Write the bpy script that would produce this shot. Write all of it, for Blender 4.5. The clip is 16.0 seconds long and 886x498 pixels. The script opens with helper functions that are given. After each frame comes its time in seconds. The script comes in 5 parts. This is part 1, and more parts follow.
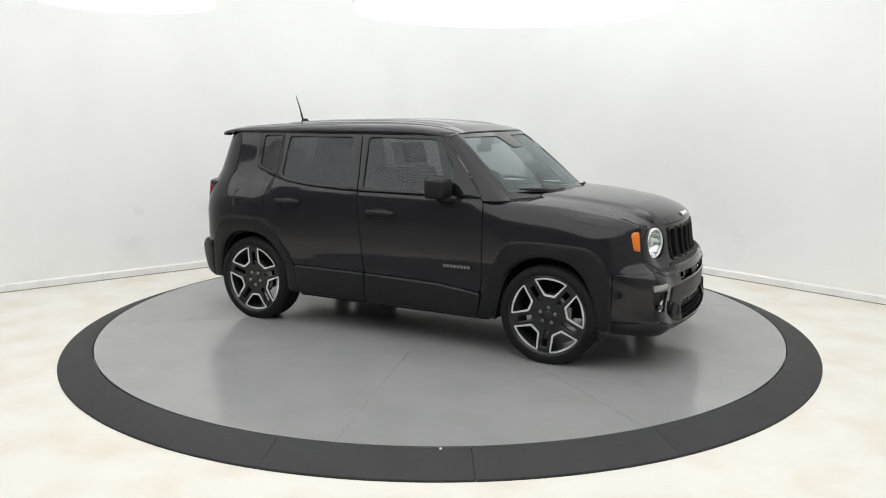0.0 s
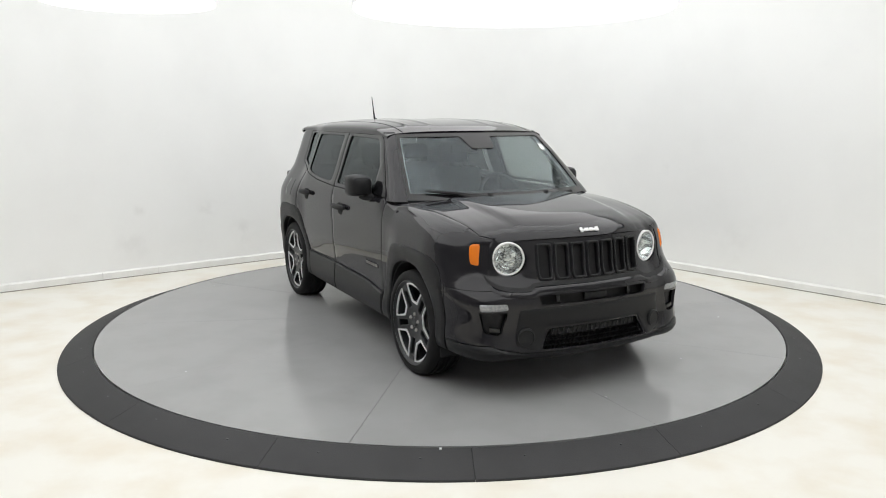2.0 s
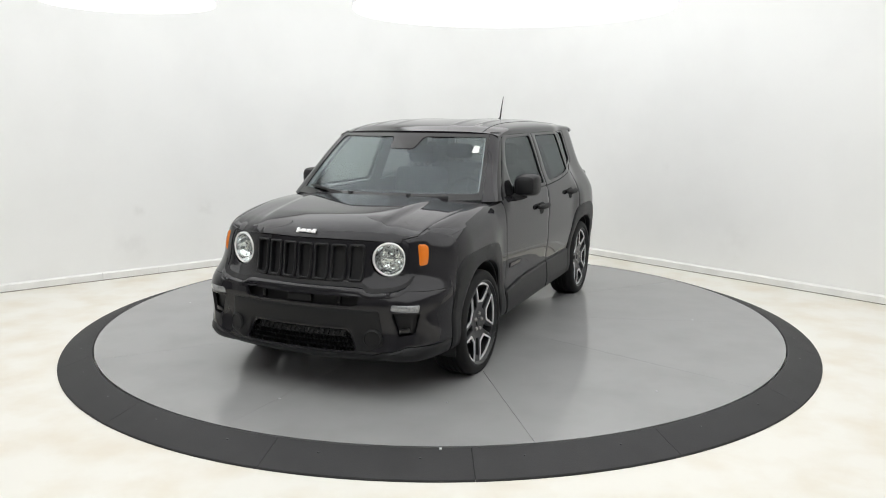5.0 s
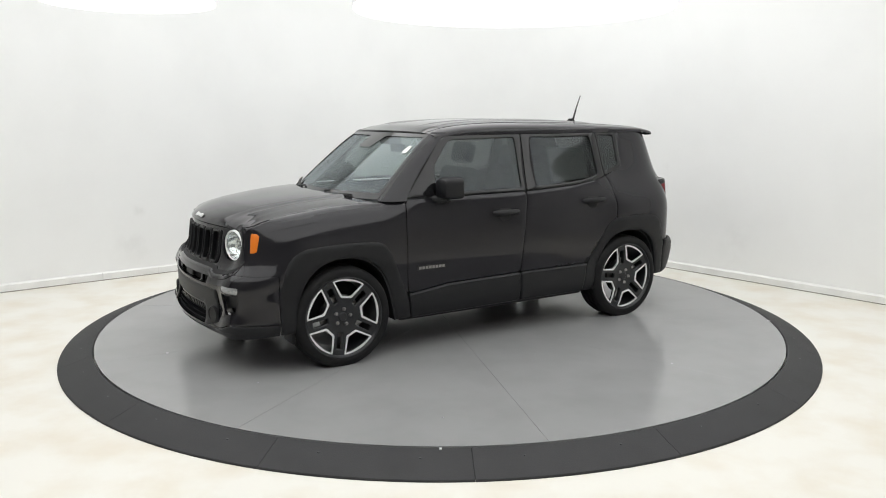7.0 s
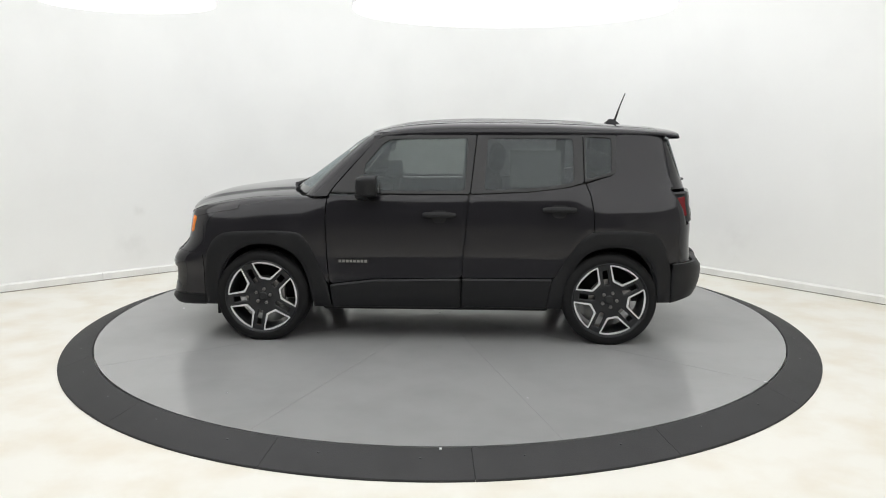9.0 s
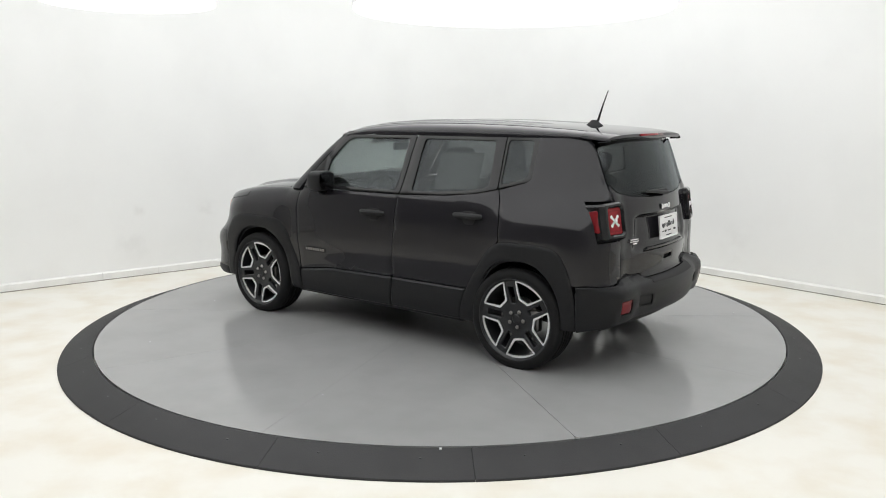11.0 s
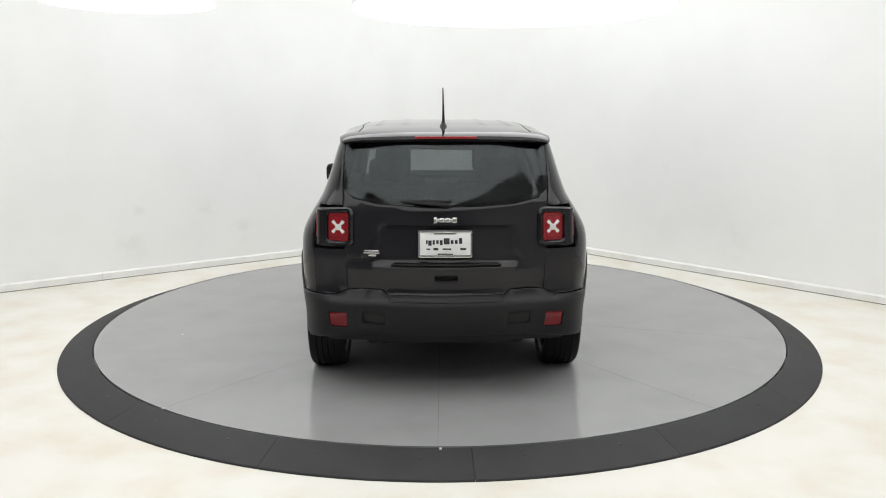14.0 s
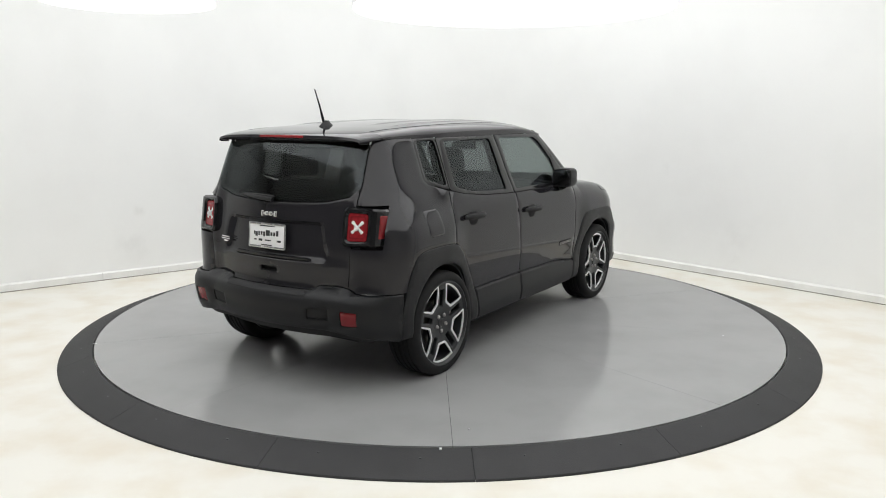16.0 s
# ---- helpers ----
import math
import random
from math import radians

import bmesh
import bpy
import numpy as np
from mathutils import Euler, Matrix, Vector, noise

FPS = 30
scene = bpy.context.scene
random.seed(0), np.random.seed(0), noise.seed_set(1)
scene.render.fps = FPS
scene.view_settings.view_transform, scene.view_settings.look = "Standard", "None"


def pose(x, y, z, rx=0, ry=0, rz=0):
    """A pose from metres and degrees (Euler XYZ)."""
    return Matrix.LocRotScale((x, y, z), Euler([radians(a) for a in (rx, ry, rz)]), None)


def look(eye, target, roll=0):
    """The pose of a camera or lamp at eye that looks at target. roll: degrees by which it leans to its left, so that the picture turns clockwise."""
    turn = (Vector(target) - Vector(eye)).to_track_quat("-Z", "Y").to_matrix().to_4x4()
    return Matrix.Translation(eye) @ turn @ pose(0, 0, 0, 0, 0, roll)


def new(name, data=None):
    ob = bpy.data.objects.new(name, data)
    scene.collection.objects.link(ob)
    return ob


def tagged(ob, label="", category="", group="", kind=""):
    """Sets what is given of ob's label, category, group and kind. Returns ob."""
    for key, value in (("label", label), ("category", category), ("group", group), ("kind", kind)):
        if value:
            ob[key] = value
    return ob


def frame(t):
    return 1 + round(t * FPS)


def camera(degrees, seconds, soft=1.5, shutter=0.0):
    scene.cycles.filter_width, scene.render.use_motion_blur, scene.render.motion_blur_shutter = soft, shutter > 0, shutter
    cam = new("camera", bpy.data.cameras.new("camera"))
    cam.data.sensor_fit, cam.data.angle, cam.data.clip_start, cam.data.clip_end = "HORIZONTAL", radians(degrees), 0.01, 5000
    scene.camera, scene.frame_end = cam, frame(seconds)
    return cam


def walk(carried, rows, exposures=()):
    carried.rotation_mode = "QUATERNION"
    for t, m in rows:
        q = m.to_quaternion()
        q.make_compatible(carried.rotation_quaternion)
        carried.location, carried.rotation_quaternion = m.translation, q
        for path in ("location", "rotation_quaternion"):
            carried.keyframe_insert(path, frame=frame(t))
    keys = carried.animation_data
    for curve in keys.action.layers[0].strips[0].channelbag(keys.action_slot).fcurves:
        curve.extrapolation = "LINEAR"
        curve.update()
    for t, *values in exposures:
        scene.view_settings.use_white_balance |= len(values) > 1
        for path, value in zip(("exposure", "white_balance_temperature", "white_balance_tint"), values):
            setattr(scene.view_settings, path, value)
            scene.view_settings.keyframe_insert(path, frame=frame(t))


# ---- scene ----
TOP = 0.08                     # height of the turntable's top over the floor
cam = camera(59.19, 16.0, soft=1.0)
EYE = Vector((0.0, -6.481, 1.6845 + TOP))
AIM = EYE + Vector((0.003373, 0.985102, -0.172001))
walk(cam, [(0.0, look(EYE, AIM)), (16.0, look(EYE, AIM))])

# ---- light ----
world = bpy.data.worlds.new("world")
scene.world = world
world.use_nodes = True
world.node_tree.nodes["Background"].inputs["Color"].default_value = (0.9, 0.95, 1.0, 1)
world.node_tree.nodes["Background"].inputs["Strength"].default_value = 0.05
LAMP = 1.3                    # radiance of the round ceiling lights
SOFT = 1.50                    # radiance of the unseen luminous panels added under the ceiling
scene.view_settings.exposure = 0.0


# ---- materials ----
def material(name, color, rough=0.5, metal=0.0, vary=0.0, scale=8.0, bump=0.0, bump_scale=60.0, rough_vary=0.0, coat=0.0,
             coat_rough=0.03, transmission=0.0, ior=1.45, tint=None, spec=0.5):
    m = bpy.data.materials.new(name)
    m.use_nodes = True
    nt = m.node_tree
    b = nt.nodes["Principled BSDF"]
    b.inputs["Base Color"].default_value = (*color, 1)
    b.inputs["Roughness"].default_value = rough
    b.inputs["Metallic"].default_value = metal
    b.inputs["Coat Weight"].default_value = coat
    b.inputs["Coat Roughness"].default_value = coat_rough
    b.inputs["Transmission Weight"].default_value = transmission
    b.inputs["IOR"].default_value = ior
    b.inputs["Specular IOR Level"].default_value = spec
    if vary or bump or rough_vary:
        co = nt.nodes.new("ShaderNodeTexCoord")
        big = nt.nodes.new("ShaderNodeTexNoise")
        big.inputs["Scale"].default_value = scale
        big.inputs["Detail"].default_value = 6
        nt.links.new(co.outputs["Object"], big.inputs["Vector"])
        if vary:
            mix = nt.nodes.new("ShaderNodeMix")
            mix.data_type = "RGBA"
            other = tint or [c * (1 - vary) for c in color]
            mix.inputs["A"].default_value = (*color, 1)
            mix.inputs["B"].default_value = (*other, 1)
            ramp = nt.nodes.new("ShaderNodeMapRange")
            ramp.inputs["From Min"].default_value = 0.42
            ramp.inputs["From Max"].default_value = 0.75
            nt.links.new(big.outputs["Fac"], ramp.inputs["Value"])
            nt.links.new(ramp.outputs["Result"], mix.inputs["Factor"])
            nt.links.new(mix.outputs["Result"], b.inputs["Base Color"])
        if rough_vary:
            rr = nt.nodes.new("ShaderNodeMapRange")
            rr.inputs["To Min"].default_value = max(0.0, rough - rough_vary)
            rr.inputs["To Max"].default_value = rough + rough_vary
            nt.links.new(big.outputs["Fac"], rr.inputs["Value"])
            nt.links.new(rr.outputs["Result"], b.inputs["Roughness"])
        if bump:
            fine = nt.nodes.new("ShaderNodeTexNoise")
            fine.inputs["Scale"].default_value = bump_scale
            fine.inputs["Detail"].default_value = 4
            nt.links.new(co.outputs["Object"], fine.inputs["Vector"])
            bp = nt.nodes.new("ShaderNodeBump")
            bp.inputs["Strength"].default_value = bump
            bp.inputs["Distance"].default_value = 0.01
            nt.links.new(fine.outputs["Fac"], bp.inputs["Height"])
            nt.links.new(bp.outputs["Normal"], b.inputs["Normal"])
    return m


def glowing(name, color, strength):
    m = bpy.data.materials.new(name)
    m.use_nodes = True
    b = m.node_tree.nodes["Principled BSDF"]
    b.inputs["Base Color"].default_value = (0.85, 0.85, 0.85, 1)
    b.inputs["Emission Color"].default_value = (*color, 1)
    b.inputs["Emission Strength"].default_value = strength
    return m


def pane_glass(name, color, least=0.060):
    """A flat pane: sees straight through, tinted, and shines more towards grazing angles."""
    m = bpy.data.materials.new(name)
    m.use_nodes = True
    nt = m.node_tree
    nt.nodes.remove(nt.nodes["Principled BSDF"])
    clear = nt.nodes.new("ShaderNodeBsdfTransparent")
    clear.inputs["Color"].default_value = (*[c ** 0.5 for c in color], 1)
    shine = nt.nodes.new("ShaderNodeBsdfGlossy")
    shine.inputs["Roughness"].default_value = 0.0
    shine.inputs["Color"].default_value = (0.52, 0.56, 0.58, 1)
    edge = nt.nodes.new("ShaderNodeLayerWeight")
    edge.inputs["Blend"].default_value = 0.5
    steep = nt.nodes.new("ShaderNodeMath")
    steep.operation = "POWER"
    steep.inputs[1].default_value = 5.0
    nt.links.new(edge.outputs["Facing"], steep.inputs[0])
    gloss = nt.nodes.new("ShaderNodeMapRange")
    gloss.inputs["To Min"].default_value = least
    nt.links.new(steep.outputs[0], gloss.inputs["Value"])
    mix = nt.nodes.new("ShaderNodeMixShader")
    nt.links.new(gloss.outputs["Result"], mix.inputs["Fac"])
    nt.links.new(clear.outputs["BSDF"], mix.inputs[1])
    nt.links.new(shine.outputs["BSDF"], mix.inputs[2])
    nt.links.new(mix.outputs["Shader"], nt.nodes["Material Output"].inputs["Surface"])
    return m


WALL = material("white_wall_paint", (0.872, 0.877, 0.867), 0.75, vary=0.04, scale=1.3, bump=0.03, bump_scale=90)


def smudges(m, spots):
    """Faint grey scuffs of uneven outline on a painted surface."""
    nt = m.node_tree
    b = nt.nodes["Principled BSDF"]
    co = nt.nodes.new("ShaderNodeTexCoord")
    cloud = nt.nodes.new("ShaderNodeTexNoise")
    cloud.inputs["Scale"].default_value = 7.0
    cloud.inputs["Detail"].default_value = 5
    nt.links.new(co.outputs["Object"], cloud.inputs["Vector"])
    total = None
    for place, radius, depth in spots:
        gap = nt.nodes.new("ShaderNodeVectorMath")
        gap.operation = "DISTANCE"
        gap.inputs[1].default_value = place
        nt.links.new(co.outputs["Object"], gap.inputs[0])
        fade = nt.nodes.new("ShaderNodeMapRange")
        fade.interpolation_type = "SMOOTHSTEP"
        fade.inputs["From Max"].default_value = radius
        fade.inputs["To Min"].default_value = depth
        fade.inputs["To Max"].default_value = 0.0
        nt.links.new(gap.outputs["Value"], fade.inputs["Value"])
        if total:
            add = nt.nodes.new("ShaderNodeMath")
            nt.links.new(total, add.inputs[0])
            nt.links.new(fade.outputs["Result"], add.inputs[1])
            total = add.outputs[0]
        else:
            total = fade.outputs["Result"]
    patch = nt.nodes.new("ShaderNodeMapRange")
    patch.inputs["From Min"].default_value = 0.40
    patch.inputs["From Max"].default_value = 0.62
    nt.links.new(cloud.outputs["Fac"], patch.inputs["Value"])
    amount = nt.nodes.new("ShaderNodeMath")
    amount.operation = "MULTIPLY"
    nt.links.new(total, amount.inputs[0])
    nt.links.new(patch.outputs["Result"], amount.inputs[1])
    mix = nt.nodes.new("ShaderNodeMix")
    mix.data_type = "RGBA"
    old = b.inputs["Base Color"].links[0].from_socket
    nt.links.new(amount.outputs[0], mix.inputs["Factor"])
    nt.links.new(old, mix.inputs["A"])
    mix.inputs["B"].default_value = (0.52, 0.51, 0.49, 1)
    nt.links.new(mix.outputs["Result"], b.inputs["Base Color"])


smudges(WALL, (((-3.27, 1.96, 0.72), 0.1, 0.2), ((-2.68, 2.41, 0.65), 0.2, 0.19), ((-2.34, 2.68, 0.39), 0.22, 0.18), ((-3.35, 1.9, 0.36), 0.3, 0.12), ((-4.14, 1.29, 0.07), 0.25, 0.08), ((3.15, 1.75, 0.39), 0.35, 0.08), ((2.58, 2.42, 1.13), 0.1, 0.10)))
CEIL = material("white_ceiling_paint", (0.84, 0.85, 0.85), 0.85, vary=0.03, scale=2.0, bump=0.02)
JOINT_SHADE = material("joint_with_gap_shade", (0.42, 0.40, 0.36), 0.9, vary=0.4, scale=9.0)
TRIM = material("white_base_trim", (0.83, 0.83, 0.81), 0.45, vary=0.10, scale=5.0)
FLOOR = material("cream_floor_paint", (0.745, 0.728, 0.672), 0.5, vary=0.2, scale=2.6, tint=(0.68, 0.630, 0.535), bump=0.07, bump_scale=25, rough_vary=0.15)
DISC = material("grey_turntable_paint", (0.29, 0.29, 0.292), 0.16, vary=0.1, scale=2.5, bump=0.012, bump_scale=30, rough_vary=0.08)
RUBBER = material("dark_rubber_ramp", (0.024, 0.024, 0.0255), 0.66, vary=0.25, scale=5.0, bump=0.12, bump_scale=140)
SCREW = material("worn_steel", (0.35, 0.35, 0.36), 0.4, metal=1.0)
LIGHT = glowing("lamp_diffuser", (1.0, 0.995, 1.0), LAMP)
SOFTBOX = glowing("fill_panel_glow", (0.99, 1.0, 1.005), SOFT)
# greys of walls out of view, set by what the car should reflect
GREY = material("grey_wall_paint", (0.30, 0.30, 0.305), 0.8, vary=0.1, scale=2.0)
MIDGREY = material("unseen_mid_wall", (0.34, 0.34, 0.345), 0.8, vary=0.1, scale=2.0)
PAINT = material("black_car_paint", (0.0142, 0.0136, 0.0162), 0.04, spec=0.45)
CLAD = material("grey_black_plastic", (0.0080, 0.0083, 0.0096), 0.46, vary=0.15, scale=14.0, bump=0.06, bump_scale=500, spec=0.38)
PIANO = material("gloss_black_plastic", (0.008, 0.008, 0.009), 0.08)
DARK = material("dark_inner_plastic", (0.010, 0.010, 0.011), 0.7)
TYRE = material("tyre_rubber", (0.0085, 0.0085, 0.009), 0.7, vary=0.2, scale=25.0, bump=0.05, bump_scale=200, spec=0.3)
RIM = material("dark_grey_wheel_paint", (0.022, 0.023, 0.025), 0.3, metal=0.2)
SILVER = material("machined_aluminium", (0.86, 0.86, 0.87), 0.35, metal=0.6)
STEEL = material("brake_steel", (0.32, 0.31, 0.30), 0.38, metal=1.0)
CHROME = material("bright_chrome", (0.85, 0.85, 0.86), 0.12, metal=1.0)
GLASS = pane_glass("clear_glass", (0.93, 0.96, 0.95))
SCREEN = pane_glass("green_screen_glass", (0.70, 0.77, 0.77), 0.072)
TINT = pane_glass("tinted_glass", (0.35, 0.375, 0.365))
PRIVACY = pane_glass("dark_privacy_glass", (0.21, 0.22, 0.22))
AMBER = material("amber_lens", (0.85, 0.22, 0.02), 0.15, transmission=0.15)
RED = material("red_lens", (0.27, 0.014, 0.02), 0.12, vary=0.4, scale=60.0)
DARKRED = material("dim_red_lens", (0.17, 0.011, 0.015), 0.15)
LINER = material("grey_pillar_trim", (0.42, 0.43, 0.43), 0.8, vary=0.1, scale=30.0)
MIRROR = material("dark_mirror_glass", (0.12, 0.12, 0.125), 0.03, metal=1.0)
WHITE = material("white_print", (0.80, 0.80, 0.80), 0.35)
INK = material("dark_print", (0.03, 0.03, 0.035), 0.5)
CLOTH = material("dark_seat_cloth", (0.014, 0.014, 0.0155), 0.9, vary=0.2, scale=30.0, bump=0.2, bump_scale=300)
DAYLAMP = material("grey_lamp_lens", (0.42, 0.43, 0.44), 0.22, metal=0.6, vary=0.4, scale=80.0)
PAPER = material("sticker_paper", (0.72, 0.74, 0.72), 0.6)
SHEET = material("price_sheet_paper", (0.42, 0.44, 0.42), 0.7)


# ---- mesh helpers ----
def put(name, bm, mat, parent=None, label="", smooth=True, sharp=35):
    bmesh.ops.recalc_face_normals(bm, faces=bm.faces)
    me = bpy.data.meshes.new(name)
    if smooth:
        for f in bm.faces:
            f.smooth = True
        for e in bm.edges:
            if len(e.link_faces) == 2 and e.calc_face_angle(0.0) > radians(sharp):
                e.smooth = False
    bm.to_mesh(me)
    bm.free()
    me.materials.append(mat)
    ob = new(name, me)
    if parent:
        ob.parent = parent
    if label:
        tagged(ob, label)
    return ob


def box_bm(x0, x1, y0, y1, z0, z1, bevel=0.0, seg=2, bm=None, m=None):
    bm = bm or bmesh.new()
    r = bmesh.ops.create_cube(bm, size=1.0)
    vs = r["verts"]
    for v in vs:
        v.co = Vector(((x0 + x1) / 2 + v.co.x * (x1 - x0), (y0 + y1) / 2 + v.co.y * (y1 - y0), (z0 + z1) / 2 + v.co.z * (z1 - z0)))
    if bevel:
        es = list({e for v in vs for e in v.link_edges})
        out = bmesh.ops.bevel(bm, geom=es, offset=bevel, segments=seg, profile=0.5, affect="EDGES")
        vs = list({v for f in out["faces"] for v in f.verts} | {v for v in vs if v.is_valid})
    if m:
        for v in vs:
            v.co = m @ v.co
    return bm


def lathe(profile, seg=48, axis="y", bm=None, closed=False, cap=True):
    """Turns a profile of (radius, height) round an axis."""
    bm = bm or bmesh.new()
    rings = []
    for r, h in profile:
        ring = []
        for i in range(seg):
            a = 2 * math.pi * i / seg
            c, s = r * math.cos(a), r * math.sin(a)
            ring.append(bm.verts.new((c, h, s) if axis == "y" else (c, s, h) if axis == "z" else (h, c, s)))
        rings.append(ring)
    n = len(rings)
    for k in range(n if closed else n - 1):
        a, b = rings[k], rings[(k + 1) % n]
        for i in range(seg):
            bm.faces.new((a[i], a[(i + 1) % seg], b[(i + 1) % seg], b[i]))
    if not closed and cap:
        for ring in (rings[0], rings[-1]):
            if profile[0 if ring is rings[0] else -1][0] > 1e-6:
                bm.faces.new(ring)
    bmesh.ops.remove_doubles(bm, verts=bm.verts, dist=1e-6)
    return bm


def tube(points, radii, seg=8, bm=None):
    bm = bm or bmesh.new()
    rings = []
    n = len(points)
    for k, p in enumerate(points):
        p = Vector(p)
        d = (Vector(points[min(n - 1, k + 1)]) - Vector(points[max(0, k - 1)])).normalized()
        a = d.orthogonal().normalized()
        if k:
            a = (last - d * last.dot(d)).normalized()
        last = a
        b = d.cross(a)
        r = radii[k] if isinstance(radii, (list, tuple)) else radii
        rings.append([bm.verts.new(p + (a * math.cos(t) + b * math.sin(t)) * r) for t in (2 * math.pi * i / seg for i in range(seg))])
    for p, q in zip(rings, rings[1:]):
        for i in range(seg):
            bm.faces.new((p[i], p[(i + 1) % seg], q[(i + 1) % seg], q[i]))
    bm.faces.new(rings[0])
    bm.faces.new(rings[-1])
    return bm


def curve(z, table):
    """A smooth value at z from (z, value) pairs."""
    if z <= table[0][0]:
        return table[0][1]
    for k in range(len(table) - 1):
        (a, va), (b, vb) = table[k], table[k + 1]
        if z <= b:
            ma = (vb - table[k - 1][1]) / (b - table[k - 1][0]) if k else (vb - va) / (b - a)
            mb = (table[k + 2][1] - va) / (table[k + 2][0] - a) if k + 2 < len(table) else (vb - va) / (b - a)
            h = b - a
            t = (z - a) / h
            return ((2 * t ** 3 - 3 * t * t + 1) * va + (t ** 3 - 2 * t * t + t) * h * ma + (3 * t * t - 2 * t ** 3) * vb + (t ** 3 - t * t) * h * mb)
    return table[-1][1]


def rounded(points, r=0.02, n=4):
    """A polygon with its corners rounded."""
    out = []
    m = len(points)
    for i in range(m):
        p = Vector(points[i])
        a, b = Vector(points[i - 1]) - p, Vector(points[(i + 1) % m]) - p
        k = min(r, a.length * 0.45, b.length * 0.45)
        p0, p1 = p + a.normalized() * k, p + b.normalized() * k
        for j in range(n + 1):
            t = j / n
            out.append(tuple(p0 * (1 - t) ** 2 + p * 2 * t * (1 - t) + p1 * t * t))
    return out


def dense(poly, step):
    out = []
    for i, p in enumerate(poly):
        p, q = Vector(p), Vector(poly[(i + 1) % len(poly)])
        n = max(1, math.ceil((q - p).length / step))
        for j in range(n):
            c = p.lerp(q, j / n)
            if not out or (c - Vector(out[-1])).length > 1e-4:
                out.append((c.x, c.y))
    if (Vector(out[0]) - Vector(out[-1])).length < 1e-4:
        out.pop()
    return out


def inside(x, y, loops):
    hit = np.zeros(len(x), bool)
    for loop in loops:
        a = np.array(loop)
        b = np.roll(a, -1, 0)
        for (x0, y0), (x1, y1) in zip(a, b):
            if y0 != y1:
                hit ^= ((y0 > y) != (y1 > y)) & (x < (x1 - x0) * (y - y0) / (y1 - y0) + x0)
    return hit


def far(x, y, loops):
    d = np.full(len(x), 9.0)
    for loop in loops:
        a = np.array(loop)
        b = np.roll(a, -1, 0)
        for p, q in zip(a, b):
            v = q - p
            t = np.clip(((x - p[0]) * v[0] + (y - p[1]) * v[1]) / max(v @ v, 1e-12), 0, 1)
            d = np.minimum(d, np.hypot(x - p[0] - t * v[0], y - p[1] - t * v[1]))
    return d


CENTRE = Vector((0, 0, 0.85))


def panel(poly, surf, thick=0.012, step=0.04, holes=(), roll=0.0015, lift=0.0, out=None):
    """A solid panel: a polygon with holes in the two parameters of a surface, with thickness inwards and rolled edges."""
    from mathutils.geometry import delaunay_2d_cdt
    loops = [dense(l, step) for l in (poly, *holes)]
    pts, edges = [], []
    for l in loops:
        k = len(pts)
        pts += l
        edges += [(k + i, k + (i + 1) % len(l)) for i in range(len(l))]
    a = np.array(loops[0])
    lo, hi = a.min(0), a.max(0)
    gx, gy = np.meshgrid(np.arange(lo[0] + step / 2, hi[0], step), np.arange(lo[1] + step / 2, hi[1], step))
    gx, gy = gx.ravel(), gy.ravel()
    if len(gx):
        keep = inside(gx, gy, loops) & (far(gx, gy, loops) > step * 0.45)
        pts += list(zip(gx[keep], gy[keep]))
    if roll:
        w = min(0.006, step * 0.25) if roll < 0.005 else 0.012
        for l in loops:
            n = len(l)
            c = []
            for i in range(n):
                p, q, r = Vector(l[i - 1]), Vector(l[i]), Vector(l[(i + 1) % n])
                d = (r - p).normalized()
                c += [(q.x - d.y * w, q.y + d.x * w), (q.x + d.y * w, q.y - d.x * w)]
            c = np.array(c)
            keep = inside(c[:, 0], c[:, 1], loops) & (far(c[:, 0], c[:, 1], loops) > w * 0.8)
            pts += [tuple(p) for p in c[keep]]
    v2, _, faces, *_ = delaunay_2d_cdt([Vector(p) for p in pts], edges, [], 0, 1e-6)
    cen = np.array([[sum(v2[i].x for i in f) / 3, sum(v2[i].y for i in f) / 3] for f in faces])
    ok = inside(cen[:, 0], cen[:, 1], loops)
    faces = [f for f, k in zip(faces, ok) if k]
    count = {}
    for f in faces:
        for i in range(len(f)):
            e = tuple(sorted((f[i], f[(i + 1) % len(f)])))
            count[e] = count.get(e, 0) + 1
    border = {i for e, k in count.items() if k == 1 for i in e}
    used = sorted({i for f in faces for i in f})
    bm = bmesh.new()
    top, low = {}, {}
    h = 0.002
    for i in used:
        u, v = v2[i]
        p = Vector(surf(u, v))
        n = (Vector(surf(u + h, v)) - Vector(surf(u - h, v))).cross(Vector(surf(u, v + h)) - Vector(surf(u, v - h)))
        n = n.normalized() if n.length > 1e-12 else Vector((0, 0, 1))
        if n.dot(Vector(out) if out else p - CENTRE) < 0:
            n = -n
        top[i] = bm.verts.new(p + n * (lift - (roll if i in border else 0)))
        low[i] = bm.verts.new(p + n * (lift - thick))
    for f in faces:
        bm.faces.new([top[i] for i in f])
        bm.faces.new([low[i] for i in reversed(f)])
    for (i, j), k in count.items():
        if k == 1:
            bm.faces.new((top[i], top[j], low[j], low[i]))
    return bm


def mirrored(bm):
    b = bm.copy()
    for v in b.verts:
        v.co.y = -v.co.y
    bmesh.ops.reverse_faces(b, faces=b.faces)
    return b


def both(name, bm, mat, parent, label="", **k):
    """The panel on the car's left, and its mirror image on the right."""
    r = mirrored(bm)
    return put(name, bm, mat, parent, label, **k), put(name, r, mat, parent, label, **k)


